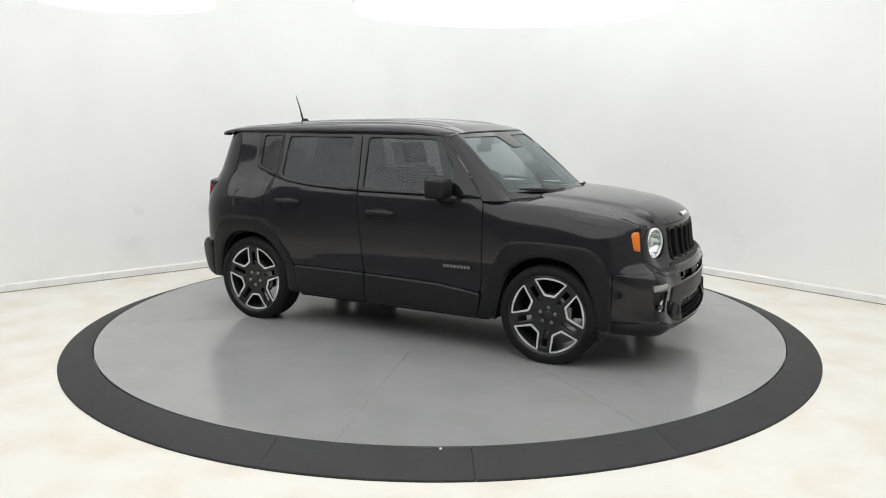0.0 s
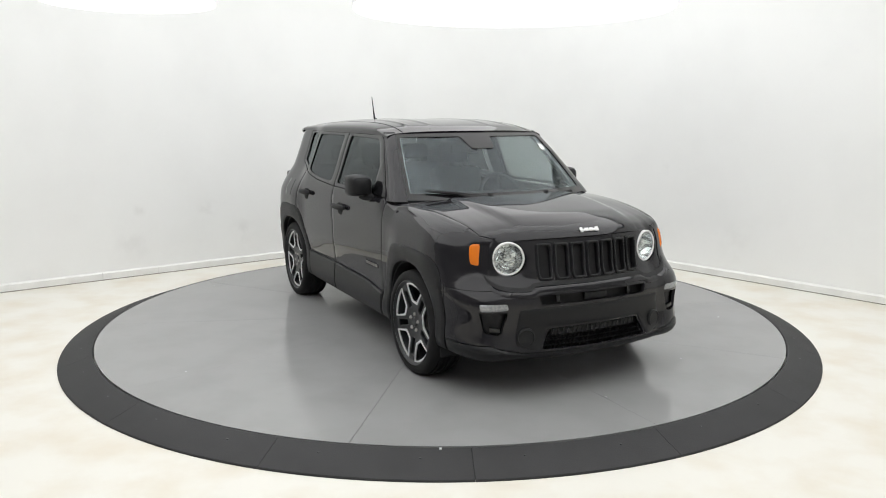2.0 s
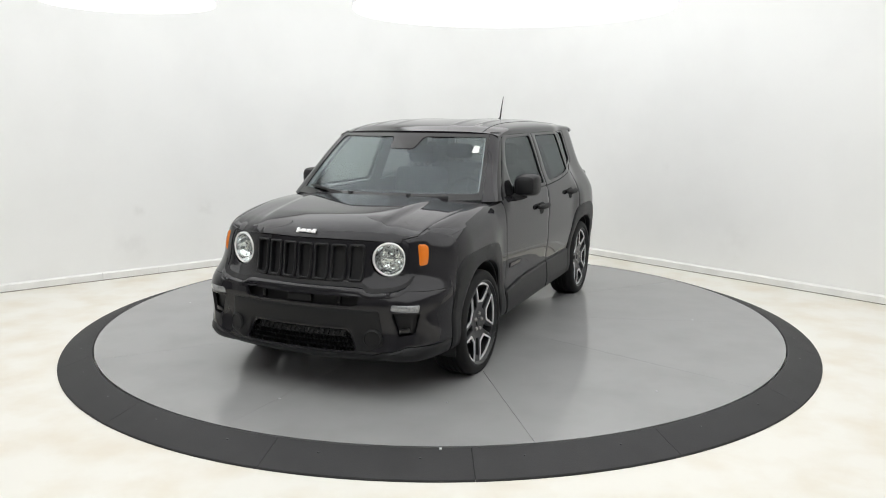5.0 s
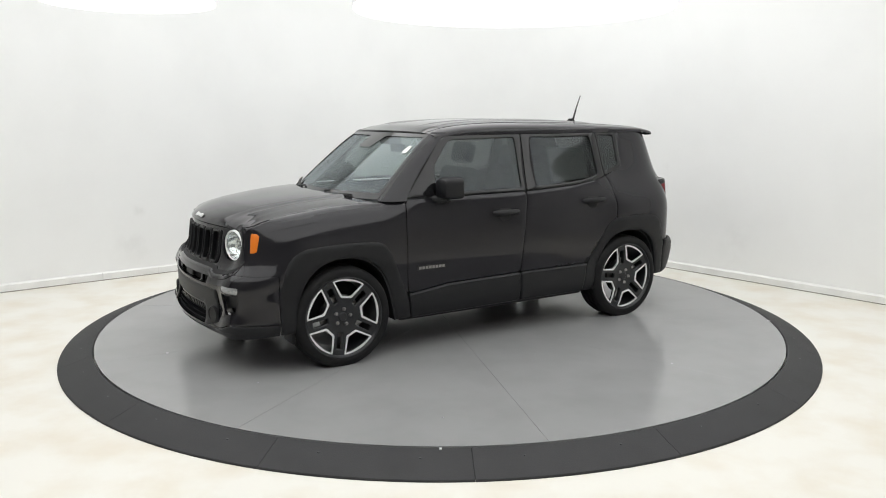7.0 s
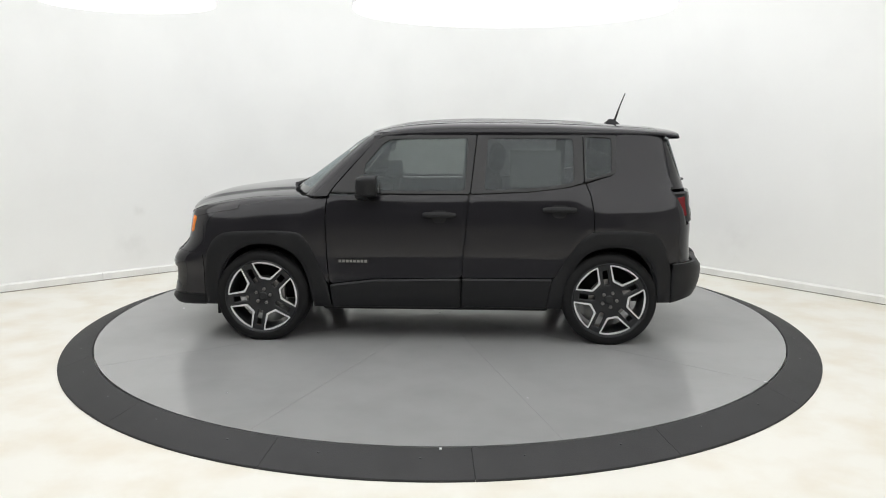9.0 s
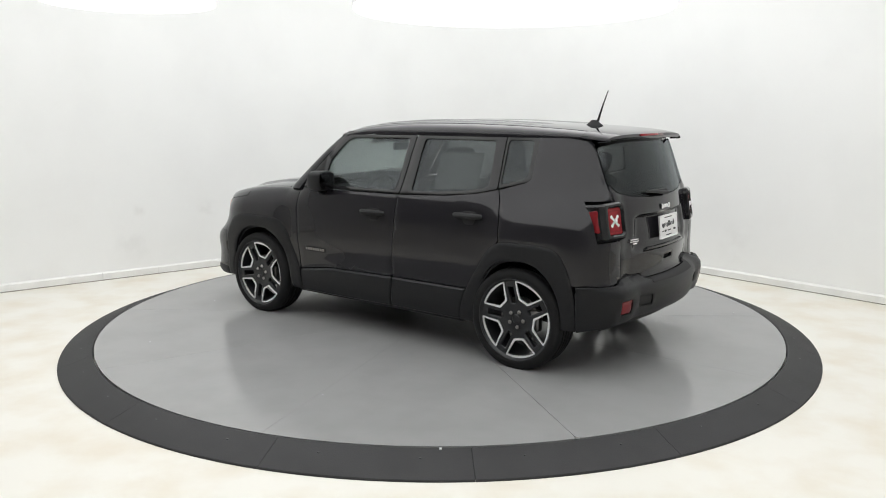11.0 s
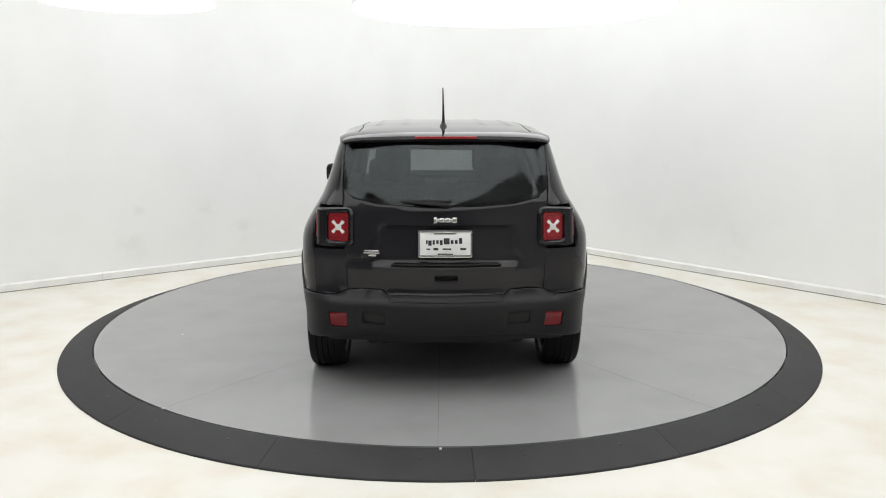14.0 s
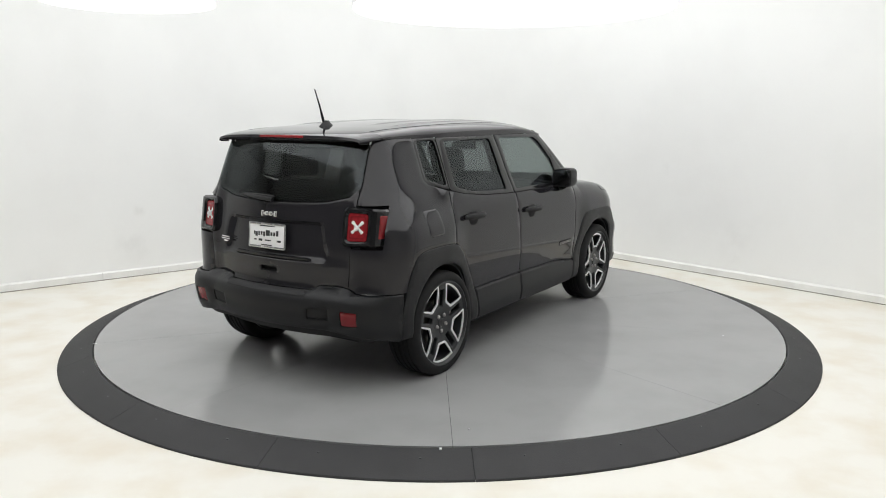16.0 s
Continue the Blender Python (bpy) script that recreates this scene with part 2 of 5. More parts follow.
def grid_bm(rows, thick=0.0, close=False):
    """A skin through rows of points, with thickness along its normals."""
    bm = bmesh.new()
    vs = [[bm.verts.new(p) for p in row] for row in rows]
    for a, b in zip(vs, vs[1:]):
        for i in range(len(a) - 1):
            bm.faces.new((a[i], a[i + 1], b[i + 1], b[i]))
    if thick:
        bm.normal_update()
        bmesh.ops.recalc_face_normals(bm, faces=bm.faces)
        bmesh.ops.solidify(bm, geom=bm.faces, thickness=thick)
    return bm


# ---- the room ----
def room():
    HIGH = 3.7
    left = (Vector((-4.40, 1.09)), Vector((0.7925, 0.6099)))
    right = (Vector((4.15, 0.58)), Vector((-0.6497, 0.7602)))
    corner = Vector((0.50, 4.86))
    R = 1.1
    back_l = left[0] - left[1] * 6.6
    back_r = right[0] - right[1] * 7.0
    line = [back_l]
    a = corner - left[1] * R
    b = corner - right[1] * R
    for i in range(13):
        t = i / 12
        line.append(a * (1 - t) ** 2 + corner * 2 * t * (1 - t) + b * t * t)
    line.append(back_r)
    near = back_l + (back_r - corner) * 0.62
    near2 = back_r + (back_l - corner) * 0.62
    line += [near2 + Vector((0.0, -0.6)), near + Vector((0.0, -0.6))]
    n = len(line)

    def ribbon(name, pts, z0, z1, inner, outer, mat, closed=False, bevel=0.0):
        bm = bmesh.new()
        m = len(pts)
        rows = []
        for i, p in enumerate(pts):
            if closed:
                prev, nxt = pts[i - 1], pts[(i + 1) % m]
            else:
                prev, nxt = pts[max(0, i - 1)], pts[min(m - 1, i + 1)]
            d0, d1 = (p - prev), (nxt - p)
            d0 = d0.normalized() if d0.length > 1e-9 else d1.normalized()
            d1 = d1.normalized() if d1.length > 1e-9 else d0
            nn = (Vector((-d0.y, d0.x)) + Vector((-d1.y, d1.x))).normalized()
            k = 1 / max(0.4, nn.dot(Vector((-d0.y, d0.x))))
            rows.append([(p + nn * outer * k, z0), (p + nn * outer * k, z1), (p - nn * (inner - bevel) * k, z1), (p - nn * inner * k, z1 - bevel), (p - nn * inner * k, z0)])
        vs = [[bm.verts.new((q.x, q.y, z)) for q, z in r] for r in rows]
        for i in range(m if closed else m - 1):
            a, b = vs[i], vs[(i + 1) % m]
            for j in range(5):
                bm.faces.new((a[j], b[j], b[(j + 1) % 5], a[(j + 1) % 5]))
        if not closed:
            bm.faces.new(vs[0])
            bm.faces.new(vs[-1])
        bmesh.ops.remove_doubles(bm, verts=bm.verts, dist=1e-5)
        return tagged(put(name, bm, mat, sharp=30), kind="structure")

    k = n - 3
    tagged(ribbon("wall_north", line[:k + 1], 0.0, HIGH, 0.0, 0.15, WALL), "smooth white painted studio wall with a rounded corner", "wall")
    # unseen walls, their tones chosen to shape reflections in the car
    tagged(ribbon("wall_east", [line[k], line[k + 1]], 0.0, HIGH, 0.0, 0.15, WALL), "unseen plain wall, white to brighten the car's reflections", "wall")
    tagged(ribbon("wall_south", [line[k + 1], line[k + 2]], 0.0, HIGH, 0.0, 0.15, GREY), "unseen plain wall, dark grey to darken the car's reflections", "wall")
    tagged(ribbon("wall_west", [line[k + 2], line[0]], 0.0, HIGH, 0.0, 0.15, MIDGREY), "unseen plain wall, mid grey to tone the car's reflections", "wall")
    # base trim, in two lengths a side with a fine joint
    j1 = left[0] + left[1] * 0.99
    j2 = left[0] + left[1] * 1.58
    for pts in ([line[0], j1], [j1 + left[1] * 0.004, j2], [j2 + left[1] * 0.0015] + line[1:k + 1]):
        tagged(ribbon("baseboard", pts, 0.010, 0.088, 0.024, -0.001, TRIM, bevel=0.016), "low white painted base trim along the wall", "baseboard")
    # joint strip whose dark colour carries the shade of the gap under the trim
    tagged(ribbon("trim", line[:k + 1], 0.0, 0.010, 0.020, -0.001, JOINT_SHADE), "thin grey-brown joint, darkened as the shade under the base trim", "trim")
    bm = bmesh.new()
    bm.faces.new([bm.verts.new((p.x, p.y, 0.0)) for p in line])
    r = bmesh.ops.extrude_face_region(bm, geom=list(bm.faces))
    for v in r["geom"]:
        if isinstance(v, bmesh.types.BMVert):
            v.co.z = -0.2
    tagged(put("floor", bm, FLOOR, smooth=False), "cream painted floor with faint beige stains", "floor", kind="structure")
    bm = bmesh.new()
    bm.faces.new([bm.verts.new((p.x, p.y, HIGH)) for p in line])
    r = bmesh.ops.extrude_face_region(bm, geom=list(bm.faces))
    for v in r["geom"]:
        if isinstance(v, bmesh.types.BMVert):
            v.co.z = HIGH + 0.2
    tagged(put("ceiling", bm, CEIL, smooth=False), "plain white ceiling", "ceiling", kind="structure")


def ceiling_light(x, y, z, r):
    lamp = tagged(new("ceiling_light"), "large round glowing white ceiling light panel", "ceiling light", "round ceiling lights")
    lamp.location = (x, y, z)
    put("diffuser", lathe([(0.0, 0.0), (r - 0.008, 0.0), (r - 0.004, 0.004), (r - 0.004, 0.02), (0.0, 0.02)], 72, "z"), LIGHT, lamp, sharp=20)
    put("frame", lathe([(r - 0.026, 0.022), (r, 0.022), (r, 0.06), (r - 0.026, 0.06)], 72, "z", closed=True), CEIL, lamp, "thin white rim", sharp=20)
    put("housing", lathe([(0.0, 0.022), (r - 0.03, 0.022), (r - 0.03, 0.058), (0.0, 0.058)], 72, "z"), CEIL, lamp, "white back plate", sharp=20)
    for k in range(3):
        a = 2.1 * k + 0.5
        put("hanger", tube([(r * 0.7 * math.cos(a), r * 0.7 * math.sin(a), 0.055), (r * 0.7 * math.cos(a), r * 0.7 * math.sin(a), 3.7 - z)], 0.006), CEIL, lamp, "thin white hanging rod")
    return lamp


# added out of view: glowing squares that light walls and car evenly
def light_panel(p):
    lamp = tagged(new("ceiling_panel"), "unseen square luminous panel added overhead to light the room", "ceiling light", "luminous ceiling panels")
    lamp.matrix_basis = pose(p.x, p.y, 3.64, 0, 0, 37.6)
    put("diffuser", box_bm(-1.123, 1.123, -1.123, 1.123, -0.01, 0.01), SOFTBOX, lamp, smooth=False)
    put("backing", box_bm(-1.10, 1.10, -1.10, 1.10, 0.012, 0.058), CEIL, lamp, smooth=False)
    return lamp


# ---- the turntable ----
RIN, ROUT = 2.715, 2.955


def turntable():
    disc = tagged(new("turntable"), "round grey painted turntable in ten wedge plates", "turntable")
    disc.location = (0, 0, 0)
    put("core", lathe([(0.0, 0.012), (RIN - 0.04, 0.012), (RIN - 0.04, TOP - 0.012), (0.0, TOP - 0.012)], 96, "z"), DARK, disc, "dark steel core under the plates", sharp=20)
    for k in range(10):
        a0, a1 = radians(-37.3 + 36 * k), radians(-37.3 + 36 * (k + 1))
        gap = 0.0013 if k in (0, 2, 5, 7) else 0.0009 if k in (3, 8) else 0.0005
        late = 0.0013 if (k + 1) % 10 in (0, 2, 5, 7) else 0.0009 if k + 1 in (3, 8) else 0.0005
        n = 16
        pts = []
        for i in range(n + 1):
            a = a0 + (a1 - a0) * i / n
            off = gap / RIN if i == 0 else -late / RIN if i == n else 0
            pts.append((RIN * math.cos(a + off), RIN * math.sin(a + off)))
        m = (a0 + a1) / 2
        pts.append((gap * 3.2 * math.cos(m), gap * 3.2 * math.sin(m)))
        bm = bmesh.new()
        top = [bm.verts.new((x, y, TOP)) for x, y in pts]
        low = [bm.verts.new((x, y, TOP - 0.011)) for x, y in pts]
        bm.faces.new(top)
        bm.faces.new(low[::-1])
        for i in range(len(pts)):
            j = (i + 1) % len(pts)
            bm.faces.new((top[i], top[j], low[j], low[i]))
        put("plate", bm, DISC, disc, smooth=False)
    # small paint chips and bolts
    for x, y, w in ((2.25, -0.04, 0.02), (-0.63, 2.0, 0.012), (1.9, 0.9, 0.012), (-2.16, 1.64, 0.03), (-2.0, -1.5, 0.012), (0.6, -2.2, 0.012), (1.2, 2.0, 0.012)):
        ob = put("bolt_head", lathe([(0.0, 0.0), (w / 2, 0.0), (w / 2, 0.002), (0.0, 0.003)], 10, "z"), SCREW, disc)
        ob.location = (x, y, TOP)
    return disc


def ramp_ring():
    ring = tagged(new("ramp_ring"), "dark rubber ramp ring sloping from the turntable to the floor", "ramp")
    joints = [-130.5, -108.2, -86.7, -64.9, -42.0, -20.0, 2.0, 24.0, 46.0, 68.0, 90.0, 112.0, 134.0, 156.0, 182.0, 206.0, 229.5]
    for a0, a1 in zip(joints, joints[1:]):
        n = 14
        bm = bmesh.new()
        rows = []
        for i in range(n + 1):
            a = radians(a0 + 0.025 + (a1 - a0 - 0.05) * i / n)
            rows.append([bm.verts.new((r * math.cos(a), r * math.sin(a), z)) for r, z in
                         ((RIN + 0.008, 0.0), (RIN + 0.008, TOP - 0.006), (RIN + 0.014, TOP - 0.002), (RIN + 0.03, TOP - 0.002), (ROUT - 0.004, 0.012), (ROUT, 0.006), (ROUT, 0.0))])
        for p, q in zip(rows, rows[1:]):
            for j in range(7):
                bm.faces.new((p[j], q[j], q[(j + 1) % 7], p[(j + 1) % 7]))
        bm.faces.new(rows[0])
        bm.faces.new(rows[-1])
        put("ramp_section", bm, RUBBER, ring, sharp=25)
        for f in (0.25, 0.75):
            a = radians(a0 + (a1 - a0) * f)
            r = RIN + 0.09
            ob = put("screw", lathe([(0.0, 0.0), (0.008, 0.0), (0.007, 0.003), (0.0, 0.004)], 10, "z"), RIM, ring)
            ob.location = (r * math.cos(a), r * math.sin(a), TOP * (1 - (r - RIN) / (ROUT - RIN)) + 0.006)
    put("paint_tick", box_bm(-0.006, 0.006, -RIN - 0.034, -RIN - 0.012, TOP - 0.003, TOP - 0.0005), WHITE, ring, "small white index mark", smooth=False)
    return ring


# ---- the car: its skin, x forward, y to its left, z up from the turntable ----
WIDE = [(0.24, 0.835), (0.30, 0.858), (0.36, 0.864), (0.48, 0.856), (0.60, 0.865), (0.66, 0.871), (0.80, 0.871), (0.96, 0.868), (1.04, 0.858), (1.10, 0.840),
        (1.20, 0.797), (1.30, 0.760), (1.40, 0.724), (1.50, 0.684), (1.56, 0.655)]
NOSE = [(0.20, 1.93), (0.25, 2.012), (0.29, 2.048), (0.34, 2.033), (0.42, 2.018), (0.52, 2.023), (0.59, 2.025), (0.635, 2.003), (0.69, 1.945), (0.74, 1.916), (0.80, 1.904), (0.90, 1.890), (1.0, 1.865)]
TAIL = [(0.30, 1.88), (0.36, 1.94), (0.48, 1.985), (0.56, 1.985), (0.592, 1.972), (0.607, 1.950), (0.619, 1.908), (0.645, 1.900), (0.75, 1.895), (0.88, 1.895), (1.0, 1.875), (1.12, 1.855), (1.25, 1.815), (1.40, 1.765), (1.55, 1.71)]
HOODZ = [(0.98, 1.118), (1.10, 1.115), (1.4, 1.095), (1.7, 1.060), (1.86, 1.030), (1.94, 1.002), (1.985, 0.975), (2.005, 0.948)]
XF, YF, LF = 1.45, 0.55, 0.57
XR, YR, LR = -1.50, 0.50, 0.59


def hood_side(x):
    return curve(x, [(0.8, 0.775), (1.1, 0.745), (1.5, 0.712), (1.85, 0.672), (2.0, 0.65)])


def square(z):
    """How square the front corner is in plan."""
    k = max(0.0, min(1.0, (0.82 - z) / 0.28))
    return 2.0 + 0.9 * k * k * (3 - 2 * k)


def ease(t):
    t = max(0.0, min(1.0, t))
    return t * t * (3 - 2 * t)


def swell(x, z):
    """The body swells round the wheels and draws in at the rear pillars."""
    d = 0.0
    if x < -0.95:
        d += ease((-0.95 - x) / 0.35) * curve(z, [(0.30, 0.004), (0.50, 0.018), (0.65, 0.026), (0.80, 0.030), (0.92, 0.027), (0.98, 0.018), (1.03, 0.002), (1.08, -0.014), (1.14, -0.026), (1.20, -0.033), (1.35, -0.034), (1.50, -0.026), (1.56, -0.026)])
    elif x > 0.85:
        d += ease((x - 0.85) / 0.25) * curve(z, [(0.30, 0.004), (0.55, 0.014), (0.70, 0.018), (0.82, 0.018), (0.92, 0.006), (1.0, 0.0)])
    return d


def corner_y(x, z):
    """Half width of the nose in plan, before the shoulder rounds over."""
    w = curve(z, WIDE) + swell(x, z)
    if x <= XF:
        return w
    t, n = min(1.0, (x - XF) / (curve(z, NOSE) - XF)), square(z)
    return YF + (w - YF) * max(0.0, 1 - t ** n) ** (1 / n)


def hood_edge(x):
    return min(hood_side(x), corner_y(x, 0.95) - 0.03)


def shoulder(x, z, y):
    """Rounds the fender over to the bonnet's edge."""
    if x <= 0.70:
        return y
    e = hood_edge(min(x, 1.86))
    ze = hood(min(x, 1.86), e).z - 0.003
    t = (z - (ze - 0.17)) / 0.172
    if t <= 0 or e >= y:
        return y
    k = min(1.0, (x - 0.70) / 0.25)
    return y + (min(y, e + (y - e) * math.sqrt(max(0.0, 1 - min(1.0, t) ** 2))) - y) * k


def wide(x, z):
    return shoulder(x, z, corner_y(min(x, XF), z))


def boxy(z):
    """How square the rear corner is in plan."""
    return 2.35 + 0.55 * ease((1.22 - z) / 0.16)


def side(x, z):
    if x < XR:
        t = min(1.0, (XR - x) / (curve(z, TAIL) + XR))
        w, e = wide(XR, z), boxy(z)
        return Vector((x, YR + (w - YR) * max(0.0, 1 - t ** e) ** (1 / e), z))
    return Vector((x, shoulder(x, z, corner_y(x, z)), z))


def nose(T, z):
    """Round the front: T runs from the middle to the car's left, along the skin."""
    a, s = abs(T), (1 if T >= 0 else -1)
    f = curve(z, NOSE)
    if a <= YF:
        return Vector((f + (0.07 + 0.045 * max(0.0, min(1.0, (z - 0.60) / 0.12))) * (1 - (a / YF) ** 2), T, z))
    q = (a - YF) / LF * math.pi / 2
    if q >= math.pi / 2:
        x = XF - (a - YF - LF)
        return Vector((x, s * wide(x, z), z))
    n = 2 / square(z)
    x = XF + (f - XF) * math.cos(q) ** n
    return Vector((x, s * shoulder(x, z, YF + (curve(z, WIDE) + swell(1.5, z) - YF) * math.sin(q) ** n), z))


def tail(T, z):
    a, s = abs(T), (1 if T >= 0 else -1)
    f = curve(z, TAIL)
    bow = 0.07
    if a <= YR:
        return Vector((-f - bow * (1 - (a / YR) ** 2), T, z))
    q = (a - YR) / LR * math.pi / 2
    w = wide(XR, z)
    if q >= math.pi / 2:
        x = XR + (a - YR - LR)
        return Vector((x, s * wide(x, z), z))
    n = 2 / boxy(z)
    return Vector((XR - (f + XR) * math.cos(q) ** n, s * (YR + (w - YR) * math.sin(q) ** n), z))


def nose_t(y, z=0.8):
    """T for a place y across the front."""
    if abs(y) <= YF:
        return y
    r = min(1.0, (abs(y) - YF) / (curve(z, WIDE) + swell(1.5, z) - YF))
    return math.copysign(YF + LF * math.asin(r ** (square(z) / 2)) / (math.pi / 2), y)


def tail_t(y, z=0.9):
    if abs(y) <= YR:
        return y
    return math.copysign(YR + LR * math.asin(min(1, (abs(y) - YR) / (wide(XR, z) - YR)) ** (boxy(z) / 2)) / (math.pi / 2), y)


def nose_x(x, z=0.8):
    """T for a place x along the side."""
    if x <= XF:
        return YF + LF + XF - x
    return YF + LF * math.acos(min(1.0, (x - XF) / (curve(z, NOSE) - XF)) ** (square(z) / 2)) / (math.pi / 2)


def tail_x(x, z=0.9):
    if x >= XR:
        return YR + LR + x - XR
    return YR + LR * math.acos(min(1.0, (XR - x) / (curve(z, TAIL) + XR)) ** (boxy(z) / 2)) / (math.pi / 2)


def N(y, z):
    return nose_t(y, z), z


def NX(x, z):
    return nose_x(x, z), z


def B(y, z):
    return tail_t(y, z), z


def BX(x, z):
    return tail_x(x, z), z


def bonnet_front(y):
    """Where the bonnet ends over the grille."""
    y = min(abs(y), 0.62)
    f = curve(0.95, NOSE)
    if y <= YF:
        return f + 0.006 + 0.115 * (1 - (y / YF) ** 2)
    r = (y - YF) / (curve(0.95, WIDE) - YF)
    return XF + (f - XF) * math.sqrt(1 - r * r) + 0.006


def hood(x, y):
    k = max(0.0, min(1.0, (x - 1.15) / 0.6))
    z = curve(x + (2.005 - bonnet_front(y)) * k * k * (3 - 2 * k), HOODZ) - 0.030 * (abs(y) / 0.7) ** 3
    k = min(1.0, max(0.0, (0.44 + 0.10 * (1.9 - x) - abs(y)) / 0.05))
    z += 0.014 * k * k * (3 - 2 * k) * min(1, max(0, (bonnet_front(y) - 0.03 - x) / 0.2))
    return Vector((x, y, z))


SCREEN_X = [(1.09, 0.985), (1.13, 0.935), (1.30, 0.735), (1.45, 0.555), (1.53, 0.445), (1.56, 0.40)]


def screen(y, z):
    return Vector((curve(z, SCREEN_X) + (0.19 - 0.10 * (z - 1.1) / 0.43) * (1 - (y / 0.7) ** 2), y, z))


def screen_edge(z):
    return curve(z, [(1.08, 0.755), (1.2, 0.725), (1.35, 0.685), (1.5, 0.635), (1.56, 0.61)])


ROOFZ = [(-1.80, 1.555), (-1.60, 1.580), (-1.4, 1.597), (-0.9, 1.624), (-0.4, 1.634), (0.0, 1.626), (0.3, 1.593), (0.42, 1.560), (0.54, 1.526)]


def roof(x, v):
    """v from -1 to 1 across the roof, from window top to window top."""
    q = v * math.pi / 2
    s, c = abs(math.sin(q)), abs(math.cos(q))
    y = (0.674 + (swell(x, 1.53) if x < 0 else 0.0)) * math.copysign(s ** 0.62, v)
    top, low = curve(x, ROOFZ), 1.524 if x < 0.2 else 1.524 - 0.10 * (x - 0.2)
    z = low + (top - low) * c ** 0.62
    for r, w in ((0.26, 0.035), (0.44, 0.035)):
        d = abs(abs(y) - r)
        if d < w and -1.25 < x < 0.33:
            z += 0.006 * (0.5 + 0.5 * math.cos(math.pi * d / w)) * min(1, (0.33 - x) / 0.12, (x + 1.25) / 0.12)
    ex = 0.07 * (1 - (y / 0.674) ** 2) if x > 0 else 0
    return Vector((x + ex * min(1, max(0, x / 0.5)), y, z))


ARCH_F = [(1.715, 0.27), (1.715, 0.52), (1.675, 0.70), (1.595, 0.795), (1.45, 0.828), (1.06, 0.828), (0.945, 0.765), (0.855, 0.58), (0.795, 0.42), (0.766, 0.262)]
OPEN_F = [(1.615, 0.27), (1.605, 0.45), (1.545, 0.61), (1.44, 0.705), (1.29, 0.74), (1.12, 0.715), (0.995, 0.62), (0.925, 0.46), (0.885, 0.262)]
ARCH_R = [(-0.82, 0.262), (-0.865, 0.46), (-0.985, 0.66), (-1.085, 0.795), (-1.21, 0.845), (-1.54, 0.842), (-1.645, 0.765), (-1.71, 0.56), (-1.72, 0.32)]
OPEN_R = [(-0.93, 0.262), (-0.965, 0.45), (-1.035, 0.60), (-1.14, 0.70), (-1.30, 0.735), (-1.45, 0.71), (-1.56, 0.61), (-1.615, 0.46), (-1.625, 0.32)]


def rolled(skin, u, v, x):
    """Follows the shoulder by its arc, so that its top is as finely cut as its side."""
    e = hood_edge(min(x, 1.86))
    zs = hood(min(x, 1.86), e).z - 0.003 - 0.17
    return skin(u, v if v < zs else zs + 0.172 * math.sin(min(1.0, (v - zs) / 0.22) * math.pi / 2))


def fender_skin(x, v):
    return rolled(side, x, v, x)


def fender_top(x):
    return hood(min(x, 1.86), hood_edge(min(x, 1.86))).z - 0.003 - 0.17 + 0.2165 - 0.003 * ease((x - 1.66) / 0.2)


def corner_skin(T, v):
    return rolled(nose, T, v, nose(T, 0.86).x)


def smooth_line(pts, n=4):
    out = []
    for i in range(len(pts) - 1):
        p0, p1, p2, p3 = (Vector(pts[max(0, i - 1)]), Vector(pts[i]), Vector(pts[i + 1]), Vector(pts[min(len(pts) - 1, i + 2)]))
        for j in range(n):
            t = j / n
            out.append(tuple(0.5 * (2 * p1 + (p2 - p0) * t + (2 * p0 - 5 * p1 + 4 * p2 - p3) * t * t + (3 * p1 - p0 - 3 * p2 + p3) * t ** 3)))
    out.append(pts[-1])
    return out


DOORS = {}


def under(pair, name):
    """Hangs a left and right part on the left and right door."""
    for ob, door in zip(pair, DOORS[name]):
        ob.parent = door
    return pair


